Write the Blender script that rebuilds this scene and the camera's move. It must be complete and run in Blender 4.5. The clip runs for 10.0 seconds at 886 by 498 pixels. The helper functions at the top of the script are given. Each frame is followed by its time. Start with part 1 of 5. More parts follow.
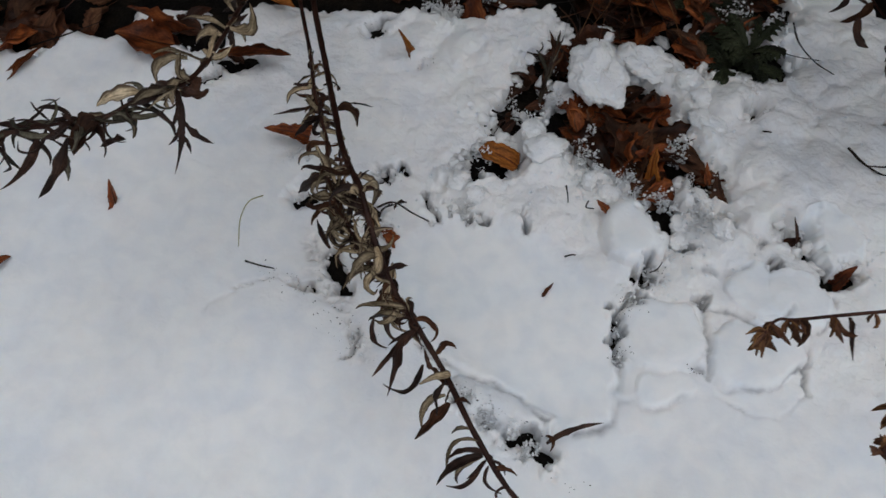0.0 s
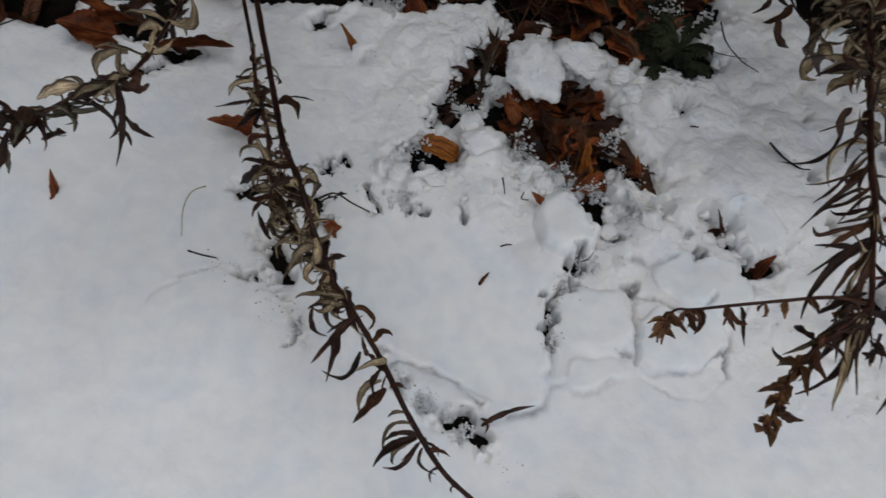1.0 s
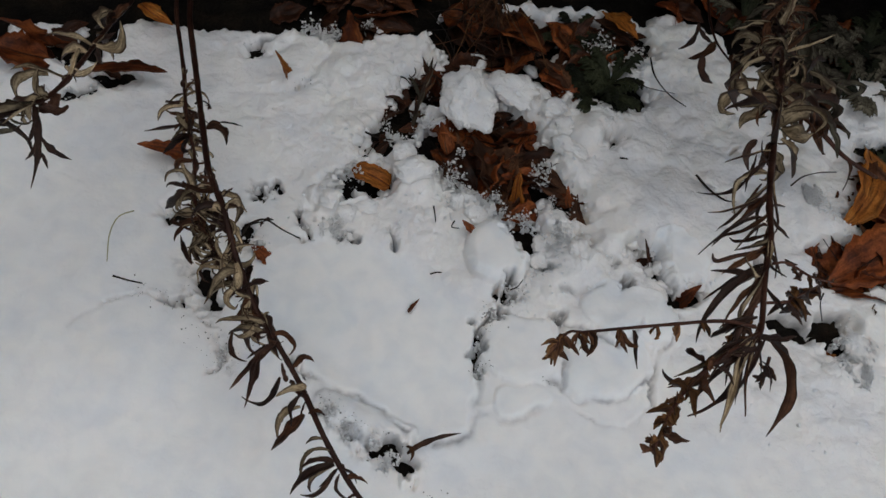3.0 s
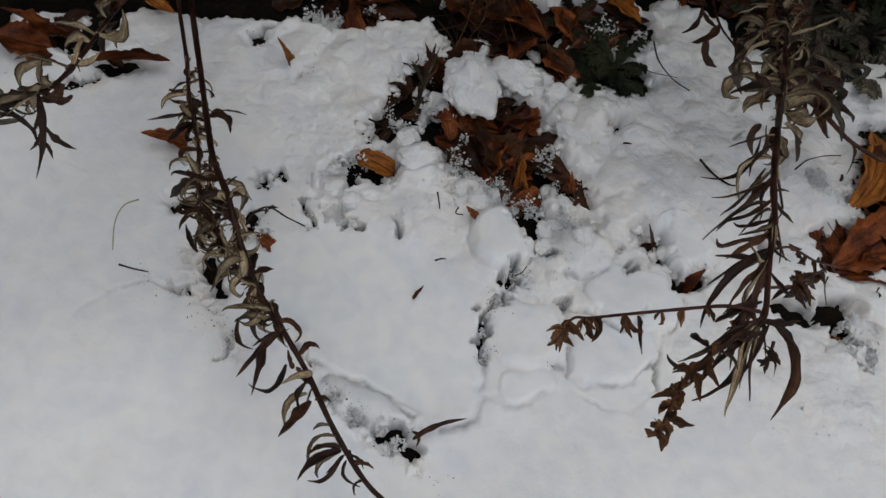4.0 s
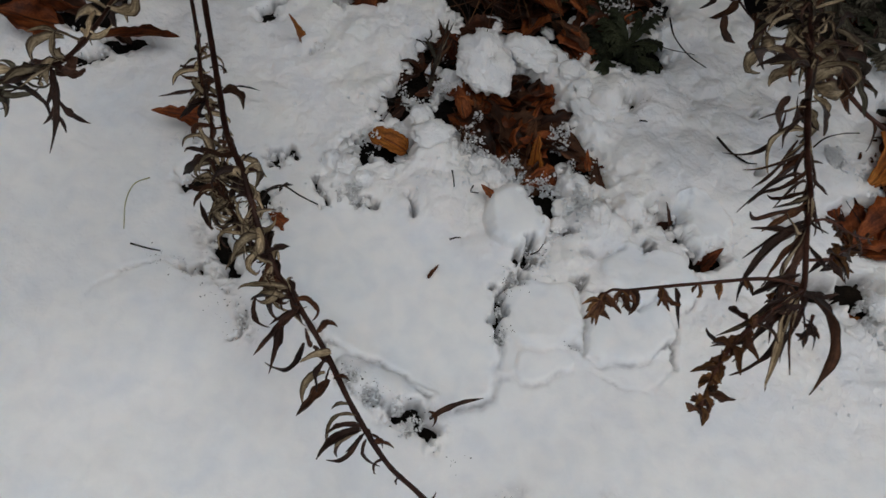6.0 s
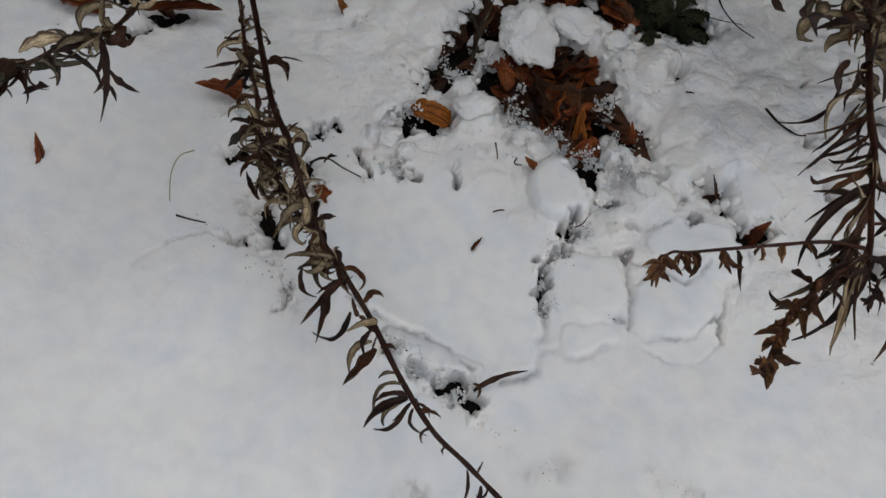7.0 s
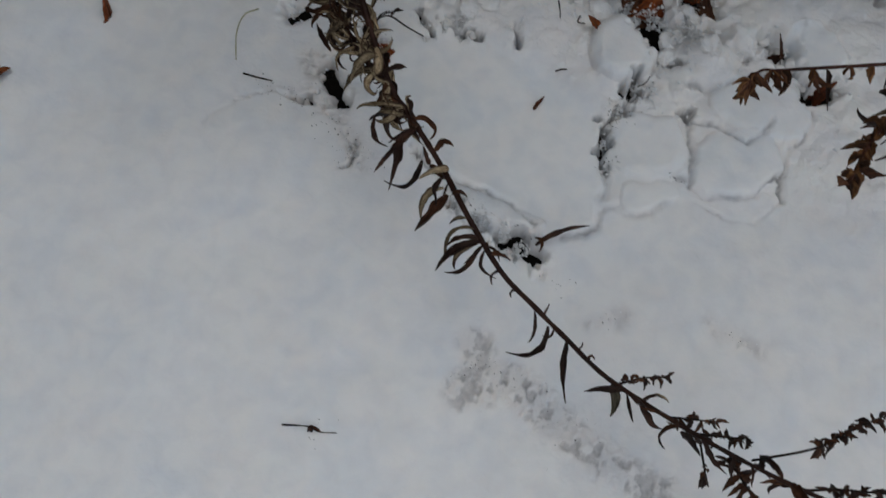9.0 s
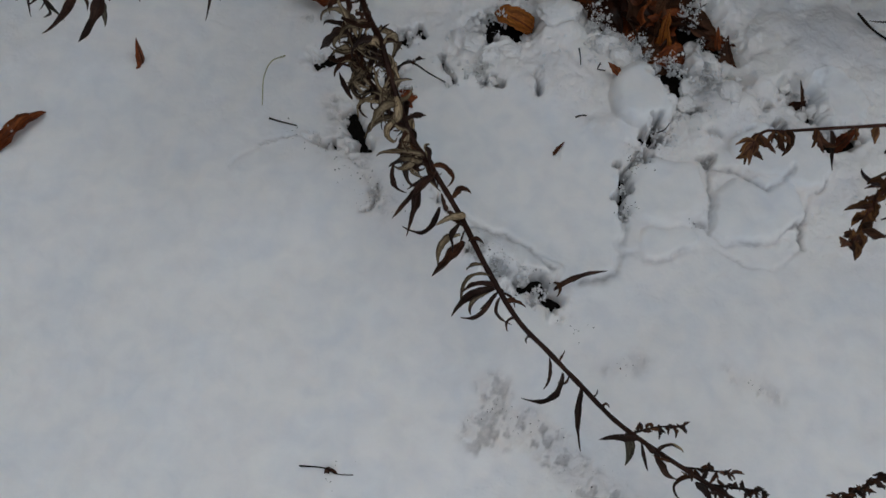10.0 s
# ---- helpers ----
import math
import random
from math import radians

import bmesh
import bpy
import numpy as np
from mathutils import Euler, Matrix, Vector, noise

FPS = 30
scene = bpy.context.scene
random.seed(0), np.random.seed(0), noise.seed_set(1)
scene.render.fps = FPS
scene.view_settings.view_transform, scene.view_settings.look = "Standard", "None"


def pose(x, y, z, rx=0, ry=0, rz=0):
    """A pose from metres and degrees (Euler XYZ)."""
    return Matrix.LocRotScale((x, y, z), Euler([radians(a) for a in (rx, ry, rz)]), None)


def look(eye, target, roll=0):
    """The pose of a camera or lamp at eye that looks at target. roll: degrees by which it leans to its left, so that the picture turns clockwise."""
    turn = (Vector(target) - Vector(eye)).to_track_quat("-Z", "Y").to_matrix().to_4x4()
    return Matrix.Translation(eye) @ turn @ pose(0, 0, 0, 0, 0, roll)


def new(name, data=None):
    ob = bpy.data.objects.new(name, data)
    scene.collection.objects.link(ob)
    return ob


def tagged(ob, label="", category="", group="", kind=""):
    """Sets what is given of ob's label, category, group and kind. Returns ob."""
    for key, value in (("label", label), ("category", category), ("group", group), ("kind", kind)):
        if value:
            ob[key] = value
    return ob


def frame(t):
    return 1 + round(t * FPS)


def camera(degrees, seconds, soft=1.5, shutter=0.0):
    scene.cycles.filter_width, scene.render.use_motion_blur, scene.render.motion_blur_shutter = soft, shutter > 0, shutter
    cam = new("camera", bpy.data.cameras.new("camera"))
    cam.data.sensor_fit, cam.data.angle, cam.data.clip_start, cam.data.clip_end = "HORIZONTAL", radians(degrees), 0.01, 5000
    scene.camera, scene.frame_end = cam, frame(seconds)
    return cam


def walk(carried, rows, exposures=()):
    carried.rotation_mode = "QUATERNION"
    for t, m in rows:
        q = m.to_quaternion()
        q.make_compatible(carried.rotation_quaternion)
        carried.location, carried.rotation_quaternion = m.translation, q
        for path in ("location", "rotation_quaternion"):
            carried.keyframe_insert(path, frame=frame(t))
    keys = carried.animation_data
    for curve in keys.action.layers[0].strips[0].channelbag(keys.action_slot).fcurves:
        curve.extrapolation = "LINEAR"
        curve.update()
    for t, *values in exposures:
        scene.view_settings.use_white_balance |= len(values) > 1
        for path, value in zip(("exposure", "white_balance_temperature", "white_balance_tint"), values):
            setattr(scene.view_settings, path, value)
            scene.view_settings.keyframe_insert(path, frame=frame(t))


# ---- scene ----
cam = camera(54.4, 10.0, 1.5, 0.5)
PATH = [
    (0, (-0.045, -0.369, 0.759), (-0.188, 0.551, -1.01), 1.1),
    (0.5, (-0.036, -0.37, 0.772), (-0.145, 0.557, -0.997), 3.0),
    (1, (-0.032, -0.375, 0.785), (-0.06, 0.533, -0.997), 7.4),
    (1.5, (-0.024, -0.37, 0.778), (0.028, 0.576, -0.983), 11.9),
    (2, (-0.016, -0.369, 0.787), (0.064, 0.617, -0.951), 13.4),
    (3.3, (-0.001, -0.378, 0.789), (0.024, 0.115, -0.081), 12.0),
    (3.5, (-0.004, -0.377, 0.79), (0.054, 0.59, -0.96), 12.1),
    (4, (-0.003, -0.377, 0.79), (0.048, 0.579, -0.966), 11.7),
    (4.5, (0.0, -0.381, 0.79), (0.043, 0.575, -0.966), 11.0),
    (5, (-0.003, -0.379, 0.788), (0.044, 0.573, -0.97), 11.3),
    (5.2, (-0.004, -0.377, 0.784), (0.021, 0.098, -0.096), 11.3),
    (6.3, (-0.029, -0.381, 0.774), (0.000, 0.079, -0.114), 12.2),
    (6.5, (-0.036, -0.382, 0.772), (0.014, 0.533, -1.005), 11.7),
    (7, (-0.027, -0.388, 0.767), (-0.036, 0.492, -1.028), 8.5),
    (7.5, (-0.04, -0.393, 0.766), (-0.017, 0.468, -1.04), 10.1),
    (8, (-0.029, -0.417, 0.758), (-0.022, 0.335, -1.096), 9.3),
    (8.5, (-0.031, -0.429, 0.756), (-0.045, 0.159, -1.155), 7.1),
    (9, (-0.049, -0.433, 0.768), (-0.096, 0.215, -1.123), 5.5),
    (9.5, (-0.044, -0.426, 0.77), (-0.148, 0.253, -1.108), 1.7),
    (10, (-0.039, -0.424, 0.78), (-0.17, 0.281, -1.087), 0.1),
]
EXPOSURES = [(0, 0.05, 6040, 8), (0.5, -0.04, 6090, 8), (1, -0.04, 6130, 8), (2, -0.05, 6260, 8), (5, -0.05, 6290, 8), (6.5, -0.05, 6300, 8), (7.5, -0.13, 6250, 8), (8.5, -0.50, 6130, 7), (10, -0.50, 6030, 7)]
walk(cam, [(t, look(e, a, r)) for t, e, a, r in PATH], EXPOSURES)

# ---- world and light: a bright overcast winter sky ----
world = bpy.data.worlds.new("sky")
scene.world = world
world.use_nodes = True
wn = world.node_tree.nodes
sky = wn.new("ShaderNodeTexSky")
sky.sky_type = "NISHITA"
sky.sun_disc = False
sky.sun_elevation = radians(79)
sky.sun_rotation = radians(41)
sky.dust_density = 4.0
sky.ozone_density = 1.0
wn["Background"].inputs["Strength"].default_value = 0.10
# cloud takes most of the blue out of the sky
cloud = wn.new("ShaderNodeHueSaturation")
cloud.inputs["Saturation"].default_value = 0.22
world.node_tree.links.new(sky.outputs["Color"], cloud.inputs["Color"])
world.node_tree.links.new(cloud.outputs["Color"], wn["Background"].inputs["Color"])

sun = new("sun", bpy.data.lights.new("sun", "SUN"))
sun.data.energy = 1.2
sun.data.angle = radians(100)
sun.data.color = (1.0, 0.975, 0.94)
sun.matrix_world = look((0.35, 0.40, 2.75), (0, 0, 0))


# ---- materials ----
def material(name, rough=0.8, spec=0.3):
    m = bpy.data.materials.new(name)
    m.use_nodes = True
    b = m.node_tree.nodes["Principled BSDF"]
    b.inputs["Roughness"].default_value = rough
    b.inputs["Specular IOR Level"].default_value = spec
    return m, m.node_tree.nodes, m.node_tree.links, b


def noise_node(nodes, links, scale, detail=4, coord=None, distortion=0.0):
    n = nodes.new("ShaderNodeTexNoise")
    n.inputs["Scale"].default_value = scale
    n.inputs["Detail"].default_value = detail
    n.inputs["Distortion"].default_value = distortion
    if coord is not None:
        links.new(coord, n.inputs["Vector"])
    return n


def ramp_node(nodes, links, source, stops):
    r = nodes.new("ShaderNodeValToRGB")
    while len(r.color_ramp.elements) < len(stops):
        r.color_ramp.elements.new(0.5)
    for e, (p, c) in zip(r.color_ramp.elements, stops):
        e.position, e.color = p, (*c, 1)
    links.new(source, r.inputs["Fac"])
    return r


def mix_node(nodes, links, fac, a, b, how="MIX"):
    m = nodes.new("ShaderNodeMix")
    m.data_type, m.blend_type = "RGBA", how
    for value, key in ((fac, 0), (a, 6), (b, 7)):
        if hasattr(value, "links"):
            links.new(value, m.inputs[key])
        else:
            m.inputs[key].default_value = value if key == 0 else (*value, 1)
    return m.outputs[2]


def bump(nodes, links, bsdf, pairs):
    last = None
    for height, strength, dist in pairs:
        n = nodes.new("ShaderNodeBump")
        n.inputs["Strength"].default_value = strength
        n.inputs["Distance"].default_value = dist
        links.new(height, n.inputs["Height"])
        if last is not None:
            links.new(last, n.inputs["Normal"])
        last = n.outputs["Normal"]
    links.new(last, bsdf.inputs["Normal"])


def fine_noise(nodes, links, coord):
    return noise_node(nodes, links, 130.0, 4, coord, 0.3).outputs["Fac"]


def snow_material():
    m, n, l, b = material("snow", 0.55, 0.25)
    co = n.new("ShaderNodeTexCoord").outputs["Object"]
    broad = noise_node(n, l, 11.0, 3, co)
    mid = noise_node(n, l, 45.0, 5, co, 0.4)
    grain = noise_node(n, l, 900.0, 3, co)
    c1 = ramp_node(n, l, broad.outputs["Fac"], [(0.34, (0.89, 0.92, 0.962)), (0.64, (0.975, 0.967, 0.958))])
    c2 = ramp_node(n, l, mid.outputs["Fac"], [(0.25, (0.91, 0.92, 0.935)), (0.62, (1, 1, 1))])
    col = mix_node(n, l, 1.0, c1.outputs["Color"], c2.outputs["Color"], "MULTIPLY")
    # grey painted into cracks and pits: part slushy snow, part crevice shade
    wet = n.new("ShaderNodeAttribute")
    wet.attribute_name = "slush_shade"
    crack_grey = n.new("ShaderNodeMath")
    crack_grey.operation, crack_grey.use_clamp = "MULTIPLY", True
    mottle = ramp_node(n, l, fine_noise(n, l, co), [(0.3, (0.45, 0.45, 0.45)), (0.62, (1, 1, 1))])
    l.new(wet.outputs["Fac"], crack_grey.inputs[0])
    l.new(mottle.outputs["Color"], crack_grey.inputs[1])
    # where the snow is broken, it takes a faint tan
    toned = mix_node(n, l, 1.0, col, (1.0, 0.965, 0.937), "MULTIPLY")
    loose = n.new("ShaderNodeAttribute")
    loose.attribute_name = "loose"
    col = mix_node(n, l, loose.outputs["Fac"], col, toned)
    col = mix_node(n, l, crack_grey.outputs["Value"], col, (0.20, 0.205, 0.215))
    l.new(col, b.inputs["Base Color"])
    b.inputs["Subsurface Weight"].default_value = 0.85
    b.inputs["Subsurface Radius"].default_value = (0.0060, 0.0064, 0.0068)
    b.inputs["Subsurface Scale"].default_value = 1.0
    # loose, crumbled snow has a fluffy relief; wind-smoothed slabs have hardly any
    fluff = noise_node(n, l, 190.0, 4, co, 0.5)
    puff = n.new("ShaderNodeMath")
    puff.operation = "MULTIPLY"
    l.new(fluff.outputs["Fac"], puff.inputs[0])
    l.new(loose.outputs["Fac"], puff.inputs[1])
    bump(n, l, b, [(mid.outputs["Fac"], 0.10, 0.004), (puff.outputs["Value"], 0.55, 0.0035), (grain.outputs["Fac"], 0.25, 0.0004)])
    return m


def soil_material():
    m, n, l, b = material("wet_soil", 0.85, 0.08)
    co = n.new("ShaderNodeTexCoord").outputs["Object"]
    a = noise_node(n, l, 30.0, 6, co)
    g = noise_node(n, l, 260.0, 5, co)
    c = ramp_node(n, l, a.outputs["Fac"], [(0.35, (0.005, 0.004, 0.004)), (0.55, (0.010, 0.008, 0.006)), (0.75, (0.022, 0.015, 0.010))])
    c2 = ramp_node(n, l, g.outputs["Fac"], [(0.3, (0.5, 0.5, 0.5)), (0.7, (1, 1, 1))])
    l.new(mix_node(n, l, 1.0, c.outputs["Color"], c2.outputs["Color"], "MULTIPLY"), b.inputs["Base Color"])
    bump(n, l, b, [(a.outputs["Fac"], 0.6, 0.02), (g.outputs["Fac"], 0.8, 0.003)])
    return m


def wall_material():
    m, n, l, b = material("dark_shade_wall", 0.9, 0.1)
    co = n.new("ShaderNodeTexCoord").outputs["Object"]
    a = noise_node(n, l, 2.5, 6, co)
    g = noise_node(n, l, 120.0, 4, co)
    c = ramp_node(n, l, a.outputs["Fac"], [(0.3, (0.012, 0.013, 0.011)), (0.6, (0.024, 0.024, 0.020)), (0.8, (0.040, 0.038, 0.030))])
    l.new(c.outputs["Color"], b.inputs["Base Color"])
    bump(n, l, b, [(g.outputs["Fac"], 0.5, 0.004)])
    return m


def leaf_material(name, dark, mid, light, rough=0.7, margin=None, spec=0.15):
    """A dry leaf: two scales of blotches along its length, each leaf a little lighter or darker."""
    m, n, l, b = material(name, rough, spec)
    co = n.new("ShaderNodeTexCoord").outputs["Object"]
    info = n.new("ShaderNodeObjectInfo")
    blot = noise_node(n, l, 38.0, 5, co, 0.6)
    fine = noise_node(n, l, 420.0, 4, co)
    c = ramp_node(n, l, blot.outputs["Fac"], [(0.28, dark), (0.5, mid), (0.74, light)])
    c2 = ramp_node(n, l, fine.outputs["Fac"], [(0.3, (0.62, 0.60, 0.58)), (0.65, (1, 1, 1))])
    col = mix_node(n, l, 1.0, c.outputs["Color"], c2.outputs["Color"], "MULTIPLY")
    uv = n.new("ShaderNodeTexCoord").outputs["UV"]
    stretch = n.new("ShaderNodeMapping")
    stretch.inputs["Scale"].default_value = (9.0, 1.3, 1.0)
    l.new(uv, stretch.inputs["Vector"])
    streak = noise_node(n, l, 1.0, 3, stretch.outputs["Vector"], 0.3)
    c3 = ramp_node(n, l, streak.outputs["Fac"], [(0.33, (0.30, 0.27, 0.25)), (0.64, (1.35, 1.32, 1.28))])
    col = mix_node(n, l, 0.85, col, c3.outputs["Color"], "MULTIPLY")
    if margin:
        # shrivelled dark margins and a thin dark midrib
        split = n.new("ShaderNodeSeparateXYZ")
        l.new(uv, split.inputs["Vector"])
        wob = n.new("ShaderNodeMath")
        wob.operation = "MULTIPLY_ADD"
        l.new(blot.outputs["Fac"], wob.inputs[0])
        wob.inputs[1].default_value = 0.16
        l.new(split.outputs["X"], wob.inputs[2])
        span = n.new("ShaderNodeMath")
        span.operation = "FRACT"
        l.new(wob.outputs["Value"], span.inputs[0])
        rim = ramp_node(n, l, span.outputs["Value"], [(0.10, (0.9, 0.9, 0.9)), (0.20, (0, 0, 0)), (0.555, (0, 0, 0)), (0.575, (0.5, 0.5, 0.5)), (0.595, (0, 0, 0)), (0.93, (0, 0, 0)), (0.99, (0.9, 0.9, 0.9))])
        col = mix_node(n, l, rim.outputs["Color"], col, margin)
    hsv = n.new("ShaderNodeHueSaturation")
    mp = n.new("ShaderNodeMapRange")
    mp.inputs["To Min"].default_value, mp.inputs["To Max"].default_value = 0.45, 1.4
    l.new(info.outputs["Random"], mp.inputs["Value"])
    l.new(mp.outputs["Result"], hsv.inputs["Value"])
    l.new(col, hsv.inputs["Color"])
    l.new(hsv.outputs["Color"], b.inputs["Base Color"])
    bump(n, l, b, [(blot.outputs["Fac"], 0.35, 0.004), (streak.outputs["Fac"], 0.5, 0.0015), (fine.outputs["Fac"], 0.4, 0.0008)])
    return m


SNOW = snow_material()
SOIL = soil_material()
DARK = leaf_material("dark_dry_leaf", (0.015, 0.007, 0.005), (0.038, 0.017, 0.011), (0.11, 0.056, 0.036), 0.55, spec=0.25)
BROWN = leaf_material("brown_dry_leaf", (0.045, 0.020, 0.012), (0.095, 0.042, 0.022), (0.16, 0.080, 0.042))
PALE = leaf_material("pale_leaf_underside", (0.20, 0.148, 0.088), (0.44, 0.350, 0.225), (0.68, 0.57, 0.40), 0.8, (0.045, 0.025, 0.017), 0.2)
GREY = leaf_material("grey_green_dry_leaf", (0.055, 0.050, 0.036), (0.125, 0.115, 0.083), (0.22, 0.20, 0.150), 0.8, (0.030, 0.022, 0.016), 0.2)
RUST = leaf_material("rust_fallen_leaf", (0.06, 0.016, 0.007), (0.20, 0.052, 0.015), (0.38, 0.12, 0.036), 0.5)
ORANGE = leaf_material("orange_fallen_leaf", (0.20, 0.060, 0.012), (0.36, 0.125, 0.022), (0.46, 0.20, 0.045), 0.55)
UMBER = leaf_material("wet_brown_fallen_leaf", (0.022, 0.010, 0.006), (0.060, 0.022, 0.011), (0.115, 0.042, 0.018), 0.45)
GREEN = leaf_material("dark_green_leaf", (0.009, 0.011, 0.006), (0.024, 0.030, 0.014), (0.060, 0.066, 0.036), 0.6)
STRAW = leaf_material("pale_straw", (0.30, 0.30, 0.17), (0.45, 0.46, 0.28), (0.55, 0.54, 0.38), 0.7)
STEM = leaf_material("red_brown_stem", (0.028, 0.012, 0.009), (0.066, 0.026, 0.018), (0.14, 0.066, 0.046), 0.5)
TWIG = leaf_material("dark_twig", (0.010, 0.008, 0.007), (0.022, 0.016, 0.013), (0.05, 0.034, 0.026), 0.7)
BRACT = leaf_material("brown_seed_husk", (0.060, 0.027, 0.011), (0.165, 0.078, 0.030), (0.32, 0.17, 0.070), 0.7)


# ---- ground and snow as height fields ----
def lattice(ix, iy, seed):
    h = (ix.astype(np.int64) * 374761393 + iy.astype(np.int64) * 668265263 + seed * 974634521) & 0x7FFFFFFF
    h = ((h ^ (h >> 13)) * 1274126177) & 0x7FFFFFFF
    return ((h ^ (h >> 16)) & 0xFFFF) / 65535.0


def value_noise(x, y, seed):
    ix, iy = np.floor(x), np.floor(y)
    fx, fy = x - ix, y - iy
    ux, uy = fx * fx * fx * (fx * (fx * 6 - 15) + 10), fy * fy * fy * (fy * (fy * 6 - 15) + 10)
    a, b = lattice(ix, iy, seed), lattice(ix + 1, iy, seed)
    c, d = lattice(ix, iy + 1, seed), lattice(ix + 1, iy + 1, seed)
    return (a + (b - a) * ux) * (1 - uy) + (c + (d - c) * ux) * uy - 0.5


def fbm(x, y, size, octaves=4, seed=0):
    out, amp, f = 0.0, 1.0, 1.0 / size
    for k in range(octaves):
        ca, sa = math.cos(0.7 * k + 0.3), math.sin(0.7 * k + 0.3)
        out = out + amp * value_noise((x * ca - y * sa) * f, (x * sa + y * ca) * f, seed + k)
        amp, f = amp * 0.5, f * 2.03
    return out


def billows(x, y, size, octaves, seed):
    """Puffy relief: rounded tops with narrow creases between them, at ever smaller sizes."""
    out, amp, f = 0.0, 1.0, 1.0 / size
    for k in range(octaves):
        ca, sa = math.cos(0.9 * k + 0.5), math.sin(0.9 * k + 0.5)
        n = value_noise((x * ca - y * sa) * f, (x * sa + y * ca) * f, seed + k)
        out = out + amp * (2 * np.sqrt(n * n + 0.0012) - 0.45)
        amp, f = amp * 0.44, f * 1.93
    return out


def clods(x, y, size, seed):
    """Rounded clods of snow, one in each cell of a jittered grid."""
    gx, gy = x / size, y / size
    ix, iy = np.floor(gx), np.floor(gy)
    total = np.zeros(np.shape(gx))
    for dx in (-1, 0, 1):
        for dy in (-1, 0, 1):
            cx, cy = ix + dx, iy + dy
            px = cx + 0.15 + 0.7 * lattice(cx, cy, seed)
            py = cy + 0.15 + 0.7 * lattice(cx, cy, seed + 7)
            r = 0.45 + 0.40 * lattice(cx, cy, seed + 13)
            d2 = ((gx - px) ** 2 + (gy - py) ** 2) / (r * r)
            total = total + np.exp(14 * r * np.clip(1 - d2, 0, 1)) - 1
    return np.log1p(total) / 14


def step(a, b, v):
    s = np.clip((v - a) / (b - a), 0, 1)
    return s * s * (3 - 2 * s)


def to_line(x, y, ax, ay, bx, by):
    dx, dy = bx - ax, by - ay
    k = np.clip(((x - ax) * dx + (y - ay) * dy) / max(dx * dx + dy * dy, 1e-12), 0, 1)
    return np.hypot(x - ax - k * dx, y - ay - k * dy)


# where the snow has melted or broken through: ends of a stretch and its half width
LITTER = [
    (0.0132, 0.2038, 0.1025, 0.1741, 0.036), (0.0163, 0.2325, 0.0713, 0.2392, 0.016), (0.0958, 0.1390, 0.1128, 0.1022, 0.013),
    (0.1414, 0.1623, 0.1611, 0.1473, 0.010), (0.0663, 0.2589, 0.1060, 0.2137, 0.020), (0.1100, 0.2026, 0.1308, 0.1794, 0.008), (-0.0011, 0.2963, 0.0148, 0.3350, 0.030), (-0.0354, 0.2765, -0.0495, 0.2237, 0.018),
    (-0.0547, 0.2065, -0.0725, 0.1896, 0.013), (-0.0792, 0.1422, -0.0559, 0.1406, 0.013), (-0.1030, 0.1333, -0.0952, 0.1170, 0.008),
    (-0.0033, 0.2328, 0.0304, 0.2231, 0.011), (0.0104, 0.3752, 0.1186, 0.3796, 0.042), (0.1627, 0.3343, 0.2111, 0.3309, 0.028),
    (0.1221, 0.3215, 0.1366, 0.3070, 0.010), (-0.1362, 0.3578, -0.0411, 0.3953, 0.017), (0.1420, 0.4033, 0.2167, 0.4097, 0.030), (-0.6495, 0.2370, -0.6127, 0.2221, 0.022), (-0.6165, 0.2650, -0.5467, 0.2617, 0.028), (0.1053, 0.3181, 0.1616, 0.3610, 0.026),
]
HOLES = [
    (0.4440, 0.0500, 0.4490, 0.0400, 0.032), (0.3900, 0.0540, 0.4120, 0.0420, 0.014), (0.4568, 0.1240, 0.5230, 0.1464, 0.030),
    (0.5072, 0.1992, 0.5418, 0.2851, 0.034), (0.4302, 0.1445, 0.4414, 0.1285, 0.007), (0.5100, 0.3057, 0.5459, 0.3152, 0.013),
    (0.3729, 0.4477, 0.5682, 0.4794, 0.045), (0.2330, 0.1060, 0.2440, 0.1040, 0.015), (0.2500, 0.0930, 0.2720, 0.0600, 0.006),
    (0.2751, 0.0568, 0.2922, 0.0692, 0.008), (-0.0150, -0.1520, 0.0080, -0.1500, 0.008), (0.0090, -0.1520, 0.0170, -0.1610, 0.008),
]
SMALL_HOLES = [
    (-0.1834, 0.0444, -0.1831, 0.0610, 0.006), (-0.4562, 0.2538, -0.4203, 0.2528, 0.022), (-0.3916, 0.2232, -0.3611, 0.2278, 0.008),
    (-0.4210, 0.1925, -0.4011, 0.2031, 0.005), (-0.4088, 0.2991, -0.4229, 0.2608, 0.018), (-0.2656, 0.0620, -0.2541, 0.0676, 0.006),
    (-0.2170, 0.0040, -0.2080, -0.0120, 0.0055), (-0.2040, -0.0190, -0.1940, -0.0330, 0.0055), (0.1999, 0.2562, 0.1936, 0.2459, 0.005), (0.1688, 0.1159, 0.1716, 0.1078, 0.007),
    (-0.2373, 0.2929, -0.2267, 0.3022, 0.002),
    (0.3628, 0.1325, 0.3698, 0.1230, 0.004), (-0.6608, 0.2393, -0.6095, 0.2142, 0.020), (0.3336, 0.1919, 0.3411, 0.1841, 0.004),
]
